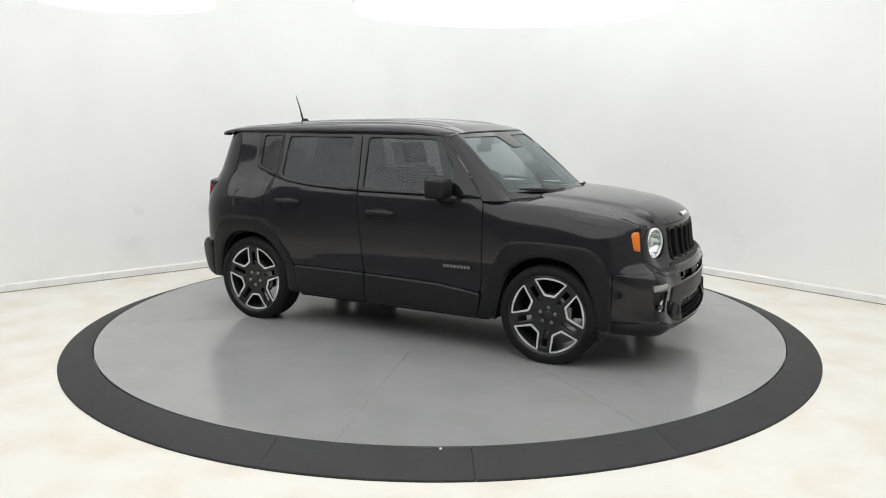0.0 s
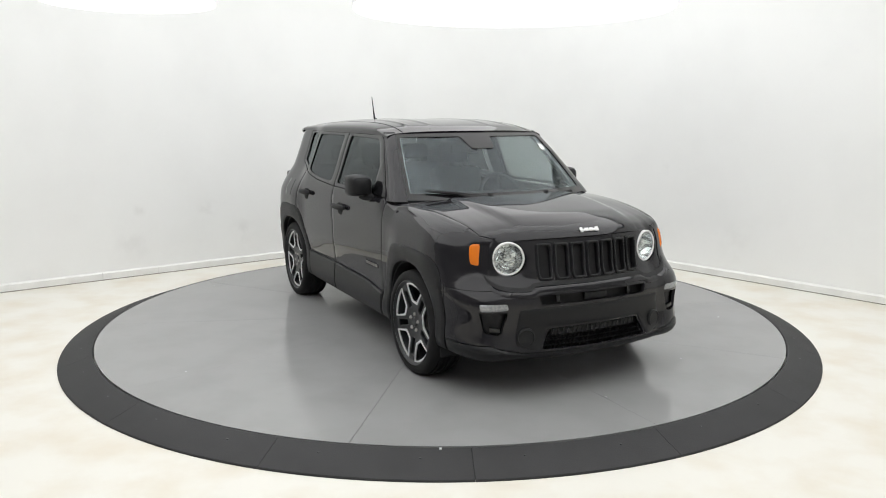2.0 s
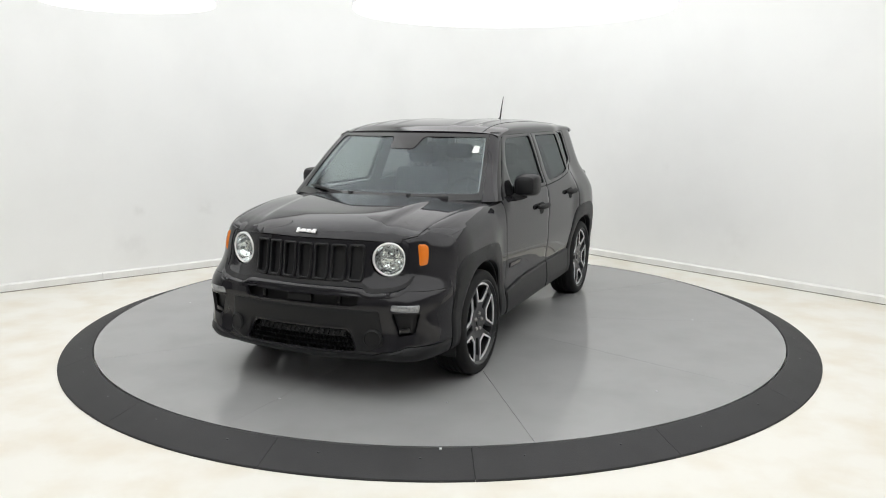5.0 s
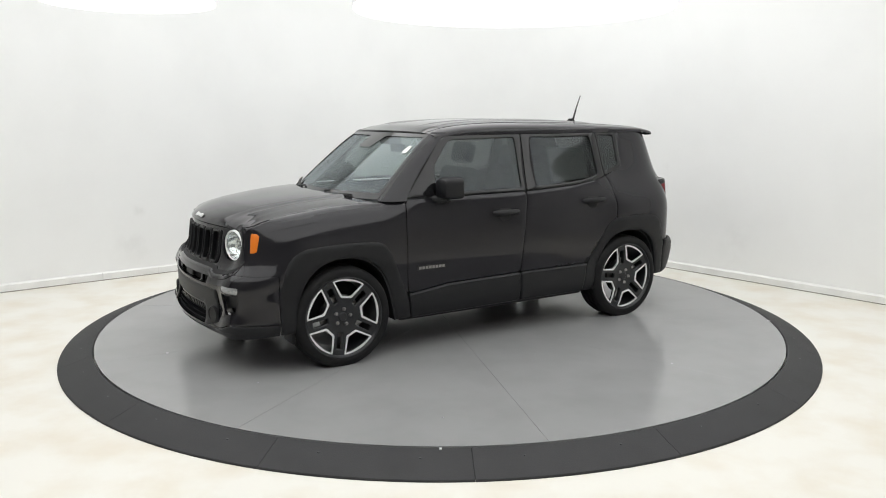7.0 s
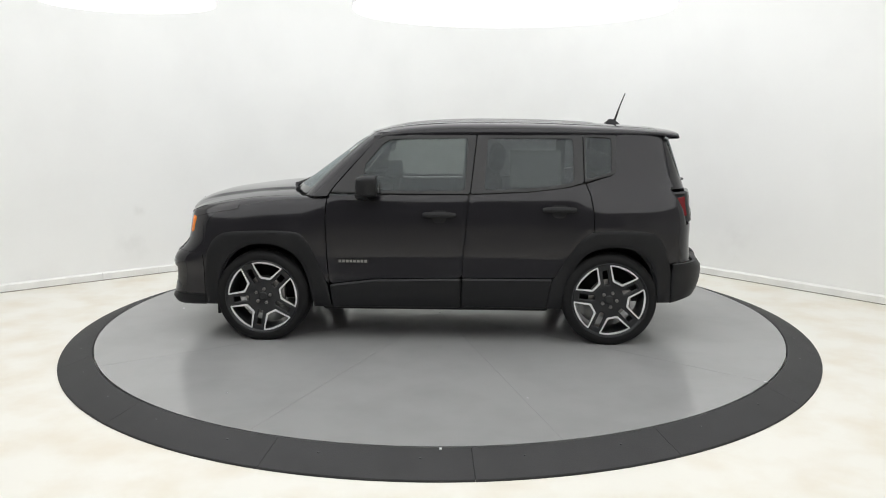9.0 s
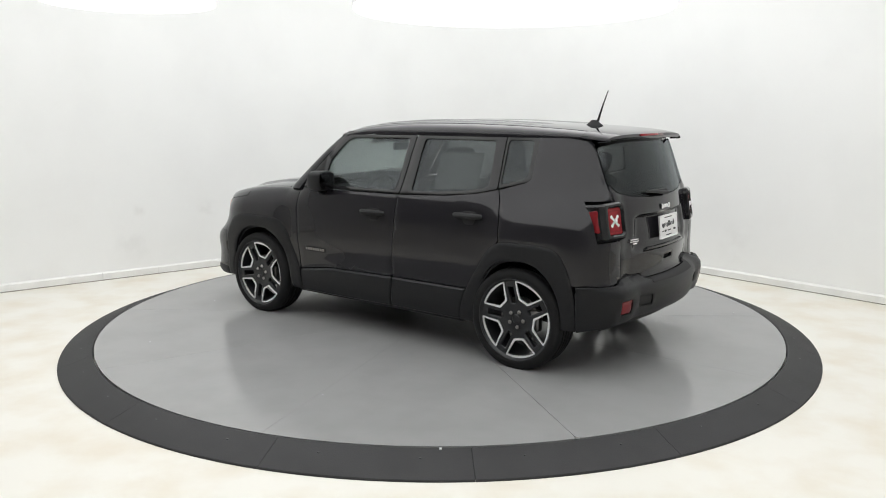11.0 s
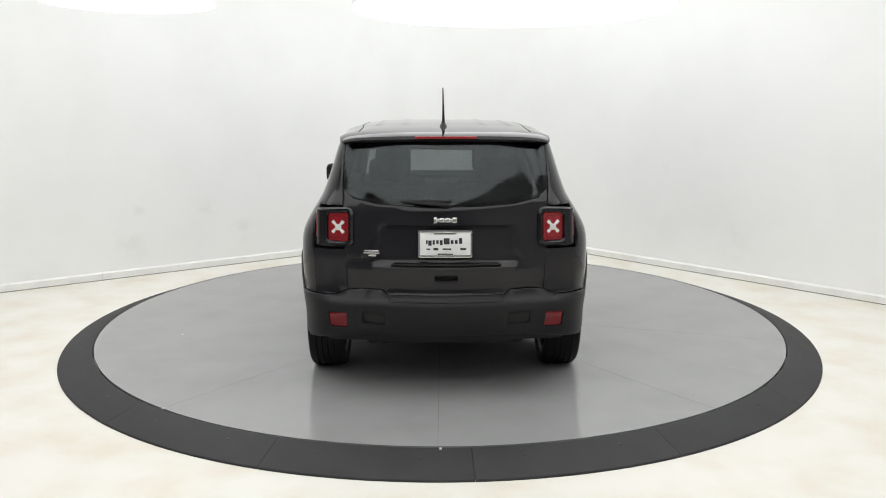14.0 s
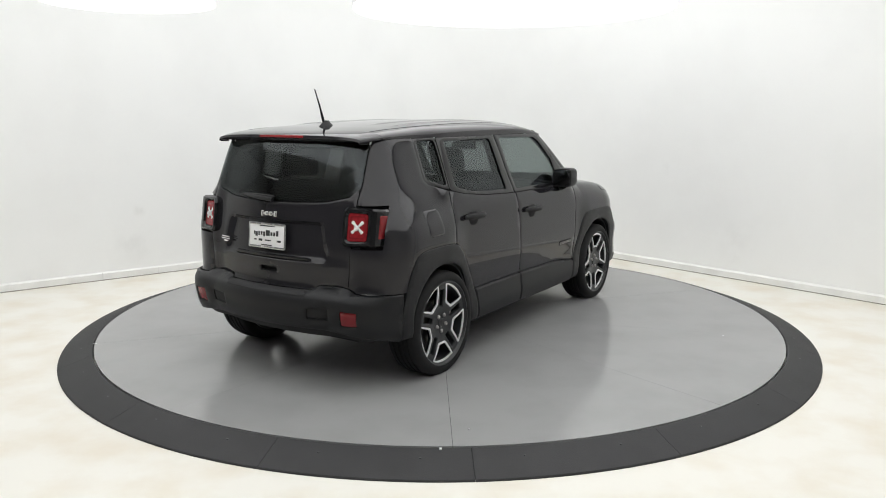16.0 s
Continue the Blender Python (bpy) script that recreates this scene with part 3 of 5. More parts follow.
def body_panels(c):
    af, of, ar, orr = (smooth_line(p) for p in (ARCH_F, OPEN_F, ARCH_R, OPEN_R))
    # front fender: over the arch, up to the bonnet's edge
    top = [(x, fender_top(x)) for x in np.linspace(1.72, 0.80, 12)]
    fender = [p for p in reversed(af) if 0.43 < p[1]] + [(1.72, 0.68)] + top[0:]
    fender += [(0.792, 1.07), (0.803, 0.92), (0.795, 0.60), (0.784, 0.437)]
    both("front_fender", panel(fender, fender_skin, 0.015, 0.018, roll=0.0004), PAINT, c)
    # the fender's nose corner, beside the lamp
    corner = [NX(1.7205, z) for z in np.linspace(0.662, 1.0, 6)] + [(nose_x(x, 0.86), fender_top(x)) for x in np.linspace(1.7205, 1.868, 10)] + [N(0.57, 0.955), N(0.60, 0.948), N(0.648, 0.94), N(0.664, 0.925), N(0.664, 0.662)]
    both("fender_corner", panel(corner, corner_skin, 0.015, 0.013, roll=0.0004), PAINT, c)
    brow = [N(0.50, 0.932), N(0.70, 0.932), N(0.70, 0.962), N(0.60, 0.952), N(0.50, 0.948)]
    both("lamp_brow", panel(brow, nose, 0.01, 0.03, lift=-0.012), PAINT, c)
    # doors
    fd = rounded([(0.783, 1.092), (0.796, 0.92), (0.788, 0.60), (0.776, 0.437), (0.45, 0.478), (-0.20, 0.490), (-0.212, 0.70), (-0.252, 1.098)], 0.03)
    DOORS["front"] = both("front_door", panel(fd, side, 0.02, 0.04), PAINT, c)
    edge = [p for p in ar if 0.495 < p[1] and p[0] > -1.15]
    rd = [(-0.206, 0.490), (-0.80, 0.492), (-0.872, 0.493)] + edge + [(-1.150, 0.85), (-1.148, 0.97), (-1.125, 1.10), (-1.095, 1.178), (-0.95, 1.147), (-0.7, 1.118), (-0.4, 1.103), (-0.258, 1.098), (-0.218, 0.70)]
    DOORS["rear"] = both("rear_door", panel(rd, side, 0.02, 0.04), PAINT, c)
    # lower cladding of the doors
    fc = rounded([(0.778, 0.430), (0.45, 0.470), (-0.197, 0.483), (-0.190, 0.262), (0.757, 0.254)], 0.02)
    under(both("door_cladding", panel(fc, side, 0.03, 0.04, lift=0.012, roll=0.010), CLAD, c), "front")
    rc = rounded([(-0.203, 0.483), (-0.81, 0.485), (-0.872, 0.486), (-0.860, 0.455), (-0.825, 0.262), (-0.196, 0.262)], 0.02)
    under(both("door_cladding", panel(rc, side, 0.03, 0.04, lift=0.012, roll=0.010), CLAD, c), "rear")
    # arch flares
    for outer, opening in ((af, of), (ar, orr)):
        both("wheel_arch_flare", panel(outer + list(reversed(opening)), side, 0.075, 0.03, lift=0.009, roll=0.006), CLAD, c, "matte dark grey plastic flare")
    # rear quarter with the pillar behind the windows
    ed = [p for p in reversed(ar) if p[1] > 0.622 and p[0] < -1.15]
    ed = [BX(x, z) for x, z in ed]
    q = [BX(-1.158, 0.85), BX(-1.156, 0.97), BX(-1.133, 1.10), BX(-1.103, 1.178), BX(-1.285, 1.232), BX(-1.315, 1.26), BX(-1.318, 1.50),
         BX(-1.335, 1.533), BX(-1.55, 1.533), B(0.606, 1.528), B(0.611, 1.45), B(0.618, 1.35), B(0.622, 1.24), B(0.617, 1.18), B(0.619, 1.14), B(0.764, 1.14), B(0.794, 1.0), B(0.796, 0.885), B(0.600, 0.885), B(0.590, 0.646), B(0.644, 0.622), B(0.70, 0.618), BX(-1.68, 0.616)] + ed
    both("rear_quarter_panel", panel(q, tail, 0.015, 0.035), PAINT, c)
    # bonnet
    hs = [(x, hood_edge(x)) for x in np.linspace(0.99, 1.866, 20)]
    fr = [(bonnet_front(y), y) for y in np.linspace(hood_edge(1.866) - 0.004, 0.004 - hood_edge(1.866), 30)]
    bk = [(0.985 + 0.185 * (1 - (y / 0.757) ** 2), y) for y in np.linspace(-0.735, 0.735, 16)]
    put("bonnet", panel(hs + fr + [(x, -y) for x, y in reversed(hs)] + bk, hood, 0.02, 0.024, out=(0, 0, 1)), PAINT, c, "glossy black bonnet with a raised middle")
    # closing strip under the bonnet's front corners
    rows = []
    for x in np.linspace(1.45, 1.862, 22):
        e = hood_edge(min(x, 1.866))
        z = hood(min(x, 1.866), e).z
        w = max(0.03, corner_y(x, 0.90) - e)
        rows.append([(x, e - 0.035, z - 0.007), (x, e - 0.012, z - 0.0045)] + [(x, e + f * w, z - 0.0055 - 0.172 * (1 - math.sqrt(1 - f * f))) for f in (0.0, 0.15, 0.3, 0.45, 0.6, 0.75)])
    both("bonnet_seal", grid_bm(rows, 0.006), PAINT, c)
    for y in (-0.19, 0.27):
        ob = put("washer_jet", box_bm(-0.02, 0.02, -0.012, 0.012, 0, 0.012, 0.004), CLAD, c)
        ob.location = hood(1.13, y)
    # roof
    rows = [[roof(x, v) for v in np.linspace(-1, 1, 111)] for x in np.linspace(-1.62, 0.455, 60)]
    put("roof", grid_bm(rows, 0.02), PAINT, c, "glossy black roof with raised ribs")
    for s in (1, -1):
        rows = []
        for x in np.linspace(-1.60, 0.44, 40):
            v = s * 0.515
            rows.append([roof(x, v + s * d) + Vector((0, 0, h)) for d, h in ((-0.009, -0.004), (-0.007, 0.0012), (0.0, 0.0016), (0.007, 0.0012), (0.009, -0.004))])
        put("roof_moulding", grid_bm(rows, 0.003), DARK, c, "black strip in the roof joint")
    # front pillars
    rows = []
    for z in np.linspace(1.085, 1.545, 16):
        e = screen_edge(z) - 0.01
        p = screen(e, z)
        xq = curve(z, [(1.08, 0.790), (1.16, 0.735), (1.3, 0.612), (1.45, 0.468), (1.50, 0.412), (1.56, 0.33)])
        q = Vector((xq, curve(z, WIDE) - 0.004, z))
        m = Vector((p.x - 0.035, q.y + 0.002, z))
        rows.append([p * (1 - t) ** 2 + m * 2 * t * (1 - t) + q * t * t for t in np.linspace(0, 1, 9)])
    both("front_pillar", grid_bm(rows, 0.03), PAINT, c)
    rows = []
    for z in np.linspace(1.10, 1.515, 14):
        e = screen_edge(z) - 0.026
        p = screen(e, z) + Vector((-0.022, 0, -0.006))
        rows.append([p + Vector((-0.004, -0.030, 0)), p + Vector((0, -0.014, 0)), p, p + Vector((-0.05, 0.004, 0)), p + Vector((-0.10, 0.008, 0))])
    both("pillar_trim", grid_bm(rows, 0.006), LINER, c, "light grey inner pillar trim")
    # cowl under the windscreen
    rows = [[(0.90 + 0.20 * (1 - (y / 0.72) ** 2) + d, y, z - 0.02 * (abs(y) / 0.72) ** 2) for y in np.linspace(-0.74, 0.74, 24)] for d, z in ((-0.10, 1.095), (0.06, 1.082), (0.12, 1.078), (0.14, 1.06))]
    put("cowl", grid_bm(rows, 0.015), DARK, c, "black plastic wiper cowl")


def window_set(c):
    frames = (
        ("front", [(0.778, 1.103), (0.435, 1.487), (0.36, 1.520), (-0.305, 1.530), (-0.258, 1.104)], [(0.665, 1.128), (0.385, 1.462), (0.325, 1.494), (-0.245, 1.504), (-0.222, 1.128)]),
        ("rear", [(-0.266, 1.104), (-0.313, 1.530), (-1.075, 1.528), (-1.082, 1.182), (-0.95, 1.152), (-0.7, 1.124), (-0.4, 1.109)],
         [(-0.362, 1.135), (-0.388, 1.502), (-1.005, 1.500), (-1.015, 1.195), (-0.85, 1.160), (-0.6, 1.140)]),
        ("quarter", [(-1.083, 1.530), (-1.325, 1.526), (-1.322, 1.255), (-1.285, 1.234), (-1.090, 1.186)], [(-1.098, 1.510), (-1.288, 1.506), (-1.286, 1.268), (-1.265, 1.256), (-1.100, 1.210)]))
    for n, outer, hole in frames:
        o, h = rounded(outer, 0.02), rounded(hole, 0.03)
        fr = both("window_frame", panel(o, side, 0.009, 0.04, holes=[h], lift=-0.001), PIANO, c, "gloss black window surround")
        wide_h = rounded([(x + (0.012 if x > sum(p[0] for p in hole) / len(hole) else -0.012), z + (0.012 if z > 1.35 else -0.012)) for x, z in hole], 0.03)
        for ob in both("front_window" if n == "front" else "rear_window" if n == "rear" else "quarter_window",
                       panel(wide_h, side, 0.004, 0.04, lift=-0.011, roll=0), TINT if n == "front" else PRIVACY, c, "grey tinted window pane"):
            ob.visible_shadow = False
            if n in DOORS:
                ob.parent = DOORS[n][0 if ob.data.vertices[0].co.y > 0 else 1]
        if n in DOORS:
            under(fr, n)
    # small divider and sail in the front window
    both("mirror_sail", panel([(0.755, 1.106), (0.56, 1.112), (0.53, 1.16), (0.51, 1.32), (0.545, 1.36)], side, 0.016, 0.03, lift=0.001), PIANO, c)
    # windscreen with its dark printed border
    zs = np.linspace(1.095, 1.535, 14)
    out = [(screen_edge(z) - 0.012, z) for z in zs] + [(-(screen_edge(z) - 0.012), z) for z in reversed(zs)]
    zi = np.linspace(1.135, 1.508, 10)
    hole = rounded([(screen_edge(z) - 0.034, z) for z in zi] + [(0.125, 1.510), (0.100, 1.425), (-0.100, 1.425), (-0.125, 1.510)] + [(-(screen_edge(z) - 0.034), z) for z in reversed(zi)], 0.02, 2)
    put("windscreen_border", panel(out, screen, 0.003, 0.05, holes=[hole], lift=0.0005, roll=0, out=(1, 0, 0.5)), PIANO, c, "black printed border of the windscreen")
    ob = put("windscreen", panel(out, screen, 0.005, 0.035, roll=0, lift=-0.004, out=(1, 0, 0.5)), SCREEN, c, "clear windscreen")
    ob.visible_shadow = False
    put("windscreen_sticker", panel(rounded([(0.545, 1.40), (0.595, 1.40), (0.585, 1.445), (0.545, 1.45)], 0.008), screen, 0.001, 0.05, lift=0.001, roll=0, out=(1, 0, 0.5)), PAPER, c, "small white paper sticker")
    # mirror and camera box inside the glass
    put("sensor_box", box_bm(0.40, 0.52, -0.08, 0.08, 1.44, 1.50, 0.015), DARK, c)
    put("inside_mirror", box_bm(0.38, 0.41, -0.11, 0.13, 1.375, 1.44, 0.015), DARK, c)
    # tailgate glass
    zs = np.linspace(1.24, 1.495, 8)
    g = [B(0.616 - 0.05 * (z - 1.24), z) for z in zs] + [B(-(0.616 - 0.05 * (z - 1.24)), z) for z in reversed(zs)] + [(-0.55, 1.19), (-0.40, 1.155), (-0.2, 1.143), (0, 1.14), (0.2, 1.143), (0.40, 1.155), (0.55, 1.19)]
    hole = [(y * 0.955, 1.33 + (z - 1.33) * 0.90) for y, z in g]
    put("tailgate_glass_border", panel(rounded(g, 0.03), tail, 0.004, 0.05, holes=[rounded(hole, 0.03)], lift=-0.006, roll=0), PIANO, c, "black printed border of the rear glass")
    ob = put("tailgate_glass", panel(rounded(g, 0.03), tail, 0.004, 0.035, lift=0.0, roll=0), PRIVACY, c, "dark tinted rear glass")
    ob.visible_shadow = False
    # paper sheet behind the left rear pane
    put("window_sticker", panel([(-0.55, 1.16), (-0.92, 1.18), (-0.92, 1.42), (-0.55, 1.42)], side, 0.001, 0.1, lift=-0.018, roll=0), SHEET, c, "pale price sheet stuck inside the rear pane")


def front_end(c):
    # dark grille panel with lamps and seven slots
    yl = [(nose_t(0.528) + 0.104 * math.cos(a), 0.829 + 0.099 * math.sin(a)) for a in np.linspace(0, 2 * math.pi, 36, endpoint=False)]
    holes = [yl, [(-t, z) for t, z in yl]]
    slots = []
    for k in range(7):
        y = 0.012 + (k - 3) * 0.111
        w = 0.0425
        slots.append(rounded([(y - w, 0.705), (y + w, 0.705), (y + w, 0.912), (y - w, 0.912)], 0.02))
    t1 = nose_t(0.660)
    face = [(-t1, 0.667), (t1, 0.667), (t1, 0.925), N(0.645, 0.936), N(0.60, 0.944), (0.5, 0.946), (-0.5, 0.946), N(-0.60, 0.944), N(-0.645, 0.936), (-t1, 0.925)]
    put("grille_panel", panel(face, nose, 0.02, 0.03, holes=holes + slots, lift=-0.004), PAINT, c, "gloss black grille panel")
    for s in slots:
        cy = sum(p[0] for p in s) / len(s)
        big = [(cy + (t - cy) * 1.13, 0.8085 + (z - 0.8085) * 1.05) for t, z in s]
        fr = put("grille_slot", panel(big, nose, 0.03, 0.02, holes=[[(cy + (t - cy) * 0.80, 0.8085 + (z - 0.8085) * 0.92) for t, z in s]], lift=0.008, roll=0.004), CLAD, c, "matte black slot surround")
        put("slot_mesh", panel([(cy + (t - cy) * 0.95, 0.8085 + (z - 0.8085) * 0.97) for t, z in s], nose, 0.006, 0.03, lift=-0.028, roll=0), DARK, fr)
    # dark joint under the lamps and slots, turning up beside the lamps
    half = [(0.685, 0.745), (0.668, 0.705), (0.625, 0.677), (0.56, 0.660), (0.47, 0.655), (0.435, 0.660), (0.41, 0.676), (0.37, 0.682), (0.18, 0.684)]
    line = half + [(0.0, 0.684)] + [(-y, z) for y, z in reversed(half)]
    upper, lower = [], []
    for i, (y, z) in enumerate(line):
        p, q = Vector(line[max(0, i - 1)]), Vector(line[min(len(line) - 1, i + 1)])
        d = (q - p).normalized()
        w = 0.004 if i in (0, len(line) - 1) else 0.011
        upper.append(N(y + d.y * w, z - d.x * w))
        lower.append(N(y - d.y * w, z + d.x * w))
    if upper[4][1] < lower[4][1]:
        upper, lower = lower, upper
    ledge = [(t, z - 0.002) for t, z in lower[1:-1]]
    ledge += [(t * 0.99, z - 0.030) for t, z in reversed(ledge)]
    put("bumper_ledge", panel(ledge, nose, 0.02, 0.02, lift=0.008, roll=0.006), PAINT, c, "rounded gloss black ledge under the grille")
    put("grille_joint", panel(upper + lower[::-1], nose, 0.012, 0.02, lift=0.0025, roll=0), DARK, c, "black joint between grille and bumper", smooth=False)
    # round headlamps
    for s in (1, -1):
        p = nose(s * nose_t(0.528), 0.829) + Vector((-0.010, 0, 0))
        lamp = new("headlamp")
        lamp.parent = c
        lamp.matrix_local = Matrix.Translation(p) @ pose(0, 0, 0, 0, 0, 16 * s) @ Matrix.Scale(0.95, 4)
        tagged(lamp, "round chrome headlamp with a clear lens")
        put("bowl", lathe([(0.103, 0.0), (0.094, 0.004), (0.086, -0.02), (0.07, -0.045), (0.04, -0.065), (0.0, -0.07), (0.0, -0.074), (0.045, -0.069), (0.075, -0.048), (0.103, -0.008)], 40, "x", closed=True), CHROME, lamp, "faceted chrome reflector")
        rng = random.Random(7)
        bm = bmesh.new()
        for r0, r1, n in ((0.024, 0.044, 7), (0.046, 0.066, 11), (0.068, 0.088, 15)):
            for k in range(n):
                a0, a1 = 2 * math.pi * (k + 0.06) / n, 2 * math.pi * (k + 0.94) / n
                x0 = -0.058 + 0.30 * (r0 - 0.024)
                quad = [bm.verts.new((x0 + rng.uniform(-0.010, 0.012), r * math.cos(q), r * math.sin(q))) for r, q in ((r0, a0), (r1, a0), (r1, a1), (r0, a1))]
                tip = bm.verts.new((x0 - 0.014, (r0 + r1) / 2 * math.cos((a0 + a1) / 2), (r0 + r1) / 2 * math.sin((a0 + a1) / 2)))
                bm.faces.new(quad)
                for i in range(4):
                    bm.faces.new((quad[i - 1], quad[i], tip))
        put("reflector_facets", bm, CHROME, lamp, "bright faceted reflector", smooth=False)
        put("bulb_cap", lathe([(0.0, 0.0), (0.02, 0.0), (0.018, 0.03), (0.0, 0.036)], 20, "x"), CHROME, lamp).location = (-0.04, 0, 0)
        put("lamp_ring", lathe([(0.108, -0.008), (0.108, 0.006), (0.102, 0.012), (0.095, 0.006), (0.094, -0.004)], 40, "x", closed=True), WHITE, lamp, "pale ring")
        ob = put("lens", lathe([(0.0945, 0.002), (0.07, 0.012), (0.04, 0.018), (0.0, 0.02), (0.0, 0.016), (0.04, 0.014), (0.07, 0.008), (0.0945, -0.002)], 40, "x", closed=True), GLASS, lamp, "clear lens")
        ob.visible_shadow = False
    # amber marker lamps
    for s in (1, -1):
        t0, t1 = nose_t(0.700, 0.86), nose_t(0.742, 0.86)
        poly = rounded([(t0, 0.795), (t1 - 0.004, 0.803), (t1 + 0.014, 0.905), (t1, 0.922), (t0 + 0.005, 0.925)], 0.015)
        put("marker_lamp", panel([(s * t, z) for t, z in poly], nose, 0.02, 0.02, lift=0.006, roll=0.006), AMBER, c, "orange side marker lamp")
    # bumper
    ends = [NX(1.723, z) for z in np.linspace(0.345, 0.660, 7)]
    chin = [NX(1.723, z) for z in np.linspace(0.262, 0.339, 4)]
    slot = rounded([(-0.385, 0.566), (0.385, 0.566), (0.405, 0.622), (-0.405, 0.622)], 0.015)
    mouth = rounded([(-0.395, 0.300), (0.395, 0.300), (0.335, 0.420), (-0.335, 0.420)], 0.03)
    pocket = rounded([N(0.592, 0.535), N(0.762, 0.537), N(0.735, 0.418), N(0.640, 0.400)], 0.02)
    lampfog = rounded([N(0.592, 0.548), N(0.755, 0.545), N(0.760, 0.590), N(0.602, 0.588)], 0.012)
    mir = lambda l: [(-t, z) for t, z in l]
    main = [N(-0.70, 0.345), (-0.50, 0.285), (0.50, 0.285), N(0.70, 0.345)] + ends + [N(0.66, 0.660), (0.45, 0.664), (-0.45, 0.664), N(-0.66, 0.660)] + mir(ends)[::-1]
    put("front_bumper", panel(main, nose, 0.02, 0.03, holes=[slot, mouth, pocket, mir(pocket), lampfog, mir(lampfog)], roll=0.001), PAINT, c, "gloss black front bumper")
    lip = [N(-0.75, 0.245), (-0.45, 0.222), (0.45, 0.222), N(0.75, 0.245)] + chin + [ N(0.70, 0.339), (0.50, 0.279), (-0.50, 0.279), N(-0.70, 0.339)] + mir(chin)[::-1]
    put("front_lip", panel(lip, nose, 0.03, 0.03, lift=0.003, roll=0.006), CLAD, c, "matte dark grey chin")
    # face of the middle in matte plastic
    mid = rounded([(-0.55, 0.335), (-0.45, 0.302), (-0.405, 0.294), (-0.343, 0.429), (0.343, 0.429), (0.405, 0.294), (0.45, 0.302), (0.55, 0.335), (0.52, 0.545), (-0.52, 0.545)], 0.02)
    put("bumper_face", panel(mid, nose, 0.006, 0.03, lift=0.007, roll=0.004), CLAD, c, "dark bumper middle")
    put("upper_intake", panel([(-0.42, 0.555), (0.42, 0.555), (0.42, 0.632), (-0.42, 0.632)], nose, 0.006, 0.05, lift=-0.05, roll=0), DARK, c)
    put("radar_cover", panel(rounded([(-0.085, 0.570), (0.085, 0.570), (0.085, 0.618), (-0.085, 0.618)], 0.01), nose, 0.02, 0.03, lift=-0.02), CLAD, c)
    for y in (-0.27, 0.27):
        put("intake_bar", panel([(y - 0.012, 0.567), (y + 0.012, 0.567), (y + 0.012, 0.621), (y - 0.012, 0.621)], nose, 0.02, 0.03, lift=-0.02), PIANO, c)
    # honeycomb mesh in the lower intake
    back = put("lower_intake", panel([(-0.43, 0.205), (0.43, 0.205), (0.38, 0.44), (-0.38, 0.44)], nose, 0.006, 0.05, lift=-0.05, roll=0), DARK, c)
    bm = bmesh.new()
    for r in range(5):
        for k in range(-16, 17):
            t, z = k * 0.024 + (0.012 if r % 2 else 0), 0.305 + 0.0265 * r
            if abs(t) < 0.385 - 0.5 * (z - 0.300):
                p = nose(t, z) + Vector((-0.022, 0, 0))
                m = Matrix.Translation(p) @ Matrix.Rotation(radians(90), 4, "Y")
                a = bmesh.ops.create_cone(bm, segments=6, radius1=0.0145, radius2=0.0145, depth=0.016, matrix=m)
                fs = {f for v in a["verts"] for f in v.link_faces if len(f.verts) == 6}
                ins = bmesh.ops.inset_individual(bm, faces=list(fs), thickness=0.003, depth=-0.006)
    put("intake_mesh", bm, CLAD, back, "black honeycomb mesh", smooth=False)
    put("intake_bar", panel(rounded([(-0.315, 0.378), (0.315, 0.378), (0.312, 0.414), (-0.312, 0.414)], 0.006), nose, 0.012, 0.03, lift=-0.014, roll=0.003), CLAD, back, "ribbed dark bar across the lower intake")
    for k in range(-9, 10):
        y = k * 0.034
        put("bar_rib", panel([(y - 0.006, 0.382), (y + 0.003, 0.382), (y + 0.011, 0.410), (y + 0.002, 0.410)], nose, 0.006, 0.03, lift=-0.010, roll=0), PIANO, back)
    for s in (1, -1):
        p = nose(s * 0.487, 0.378)
        ob = put("tow_cover", lathe([(0.058, 0.0), (0.058, 0.014), (0.050, 0.020), (0.046, 0.014), (0.0, 0.013)], 28, "x"), CLAD, c, "round black cover")
        ob.matrix_local = Matrix.Translation(p) @ pose(0, 0, 0, 0, 0, 14 * s)
        hole = [(s * t, z) for t, z in pocket]
        put("fog_pocket", panel(hole, nose, 0.01, 0.03, lift=-0.035, roll=0), CLAD, c)
        put("pocket_vane", panel([(s * t, z) for t, z in rounded([N(0.640, 0.418), N(0.71, 0.424), N(0.705, 0.452), N(0.645, 0.442)], 0.006)], nose, 0.02, 0.03, lift=-0.006), PIANO, c)
        put("daytime_lamp", panel([(s * t, z) for t, z in lampfog], nose, 0.02, 0.02, lift=0.002, roll=0.005), DAYLAMP, c, "silver strip lamp")
    # badge: plain silver shape
    bm = bmesh.new()
    for k, (y, w, h) in enumerate(((-0.062, 0.020, 0.034), (-0.024, 0.028, 0.024), (0.012, 0.028, 0.024), (0.052, 0.026, 0.030))):
        box_bm(-0.004, 0.007, y - w / 2, y + w / 2, -h / 2, h / 2, 0.004, bm=bm)
    box_bm(-0.004, 0.004, -0.07, 0.064, -0.009, 0.006, 0.003, bm=bm)
    ob = put("bonnet_badge", bm, WHITE, c, "small bright silver badge")
    ob.matrix_local = Matrix.Translation(hood(1.976, 0.008) + Vector((0.004, 0, 0.004))) @ pose(0, 0, 0, 0, -42, 0)


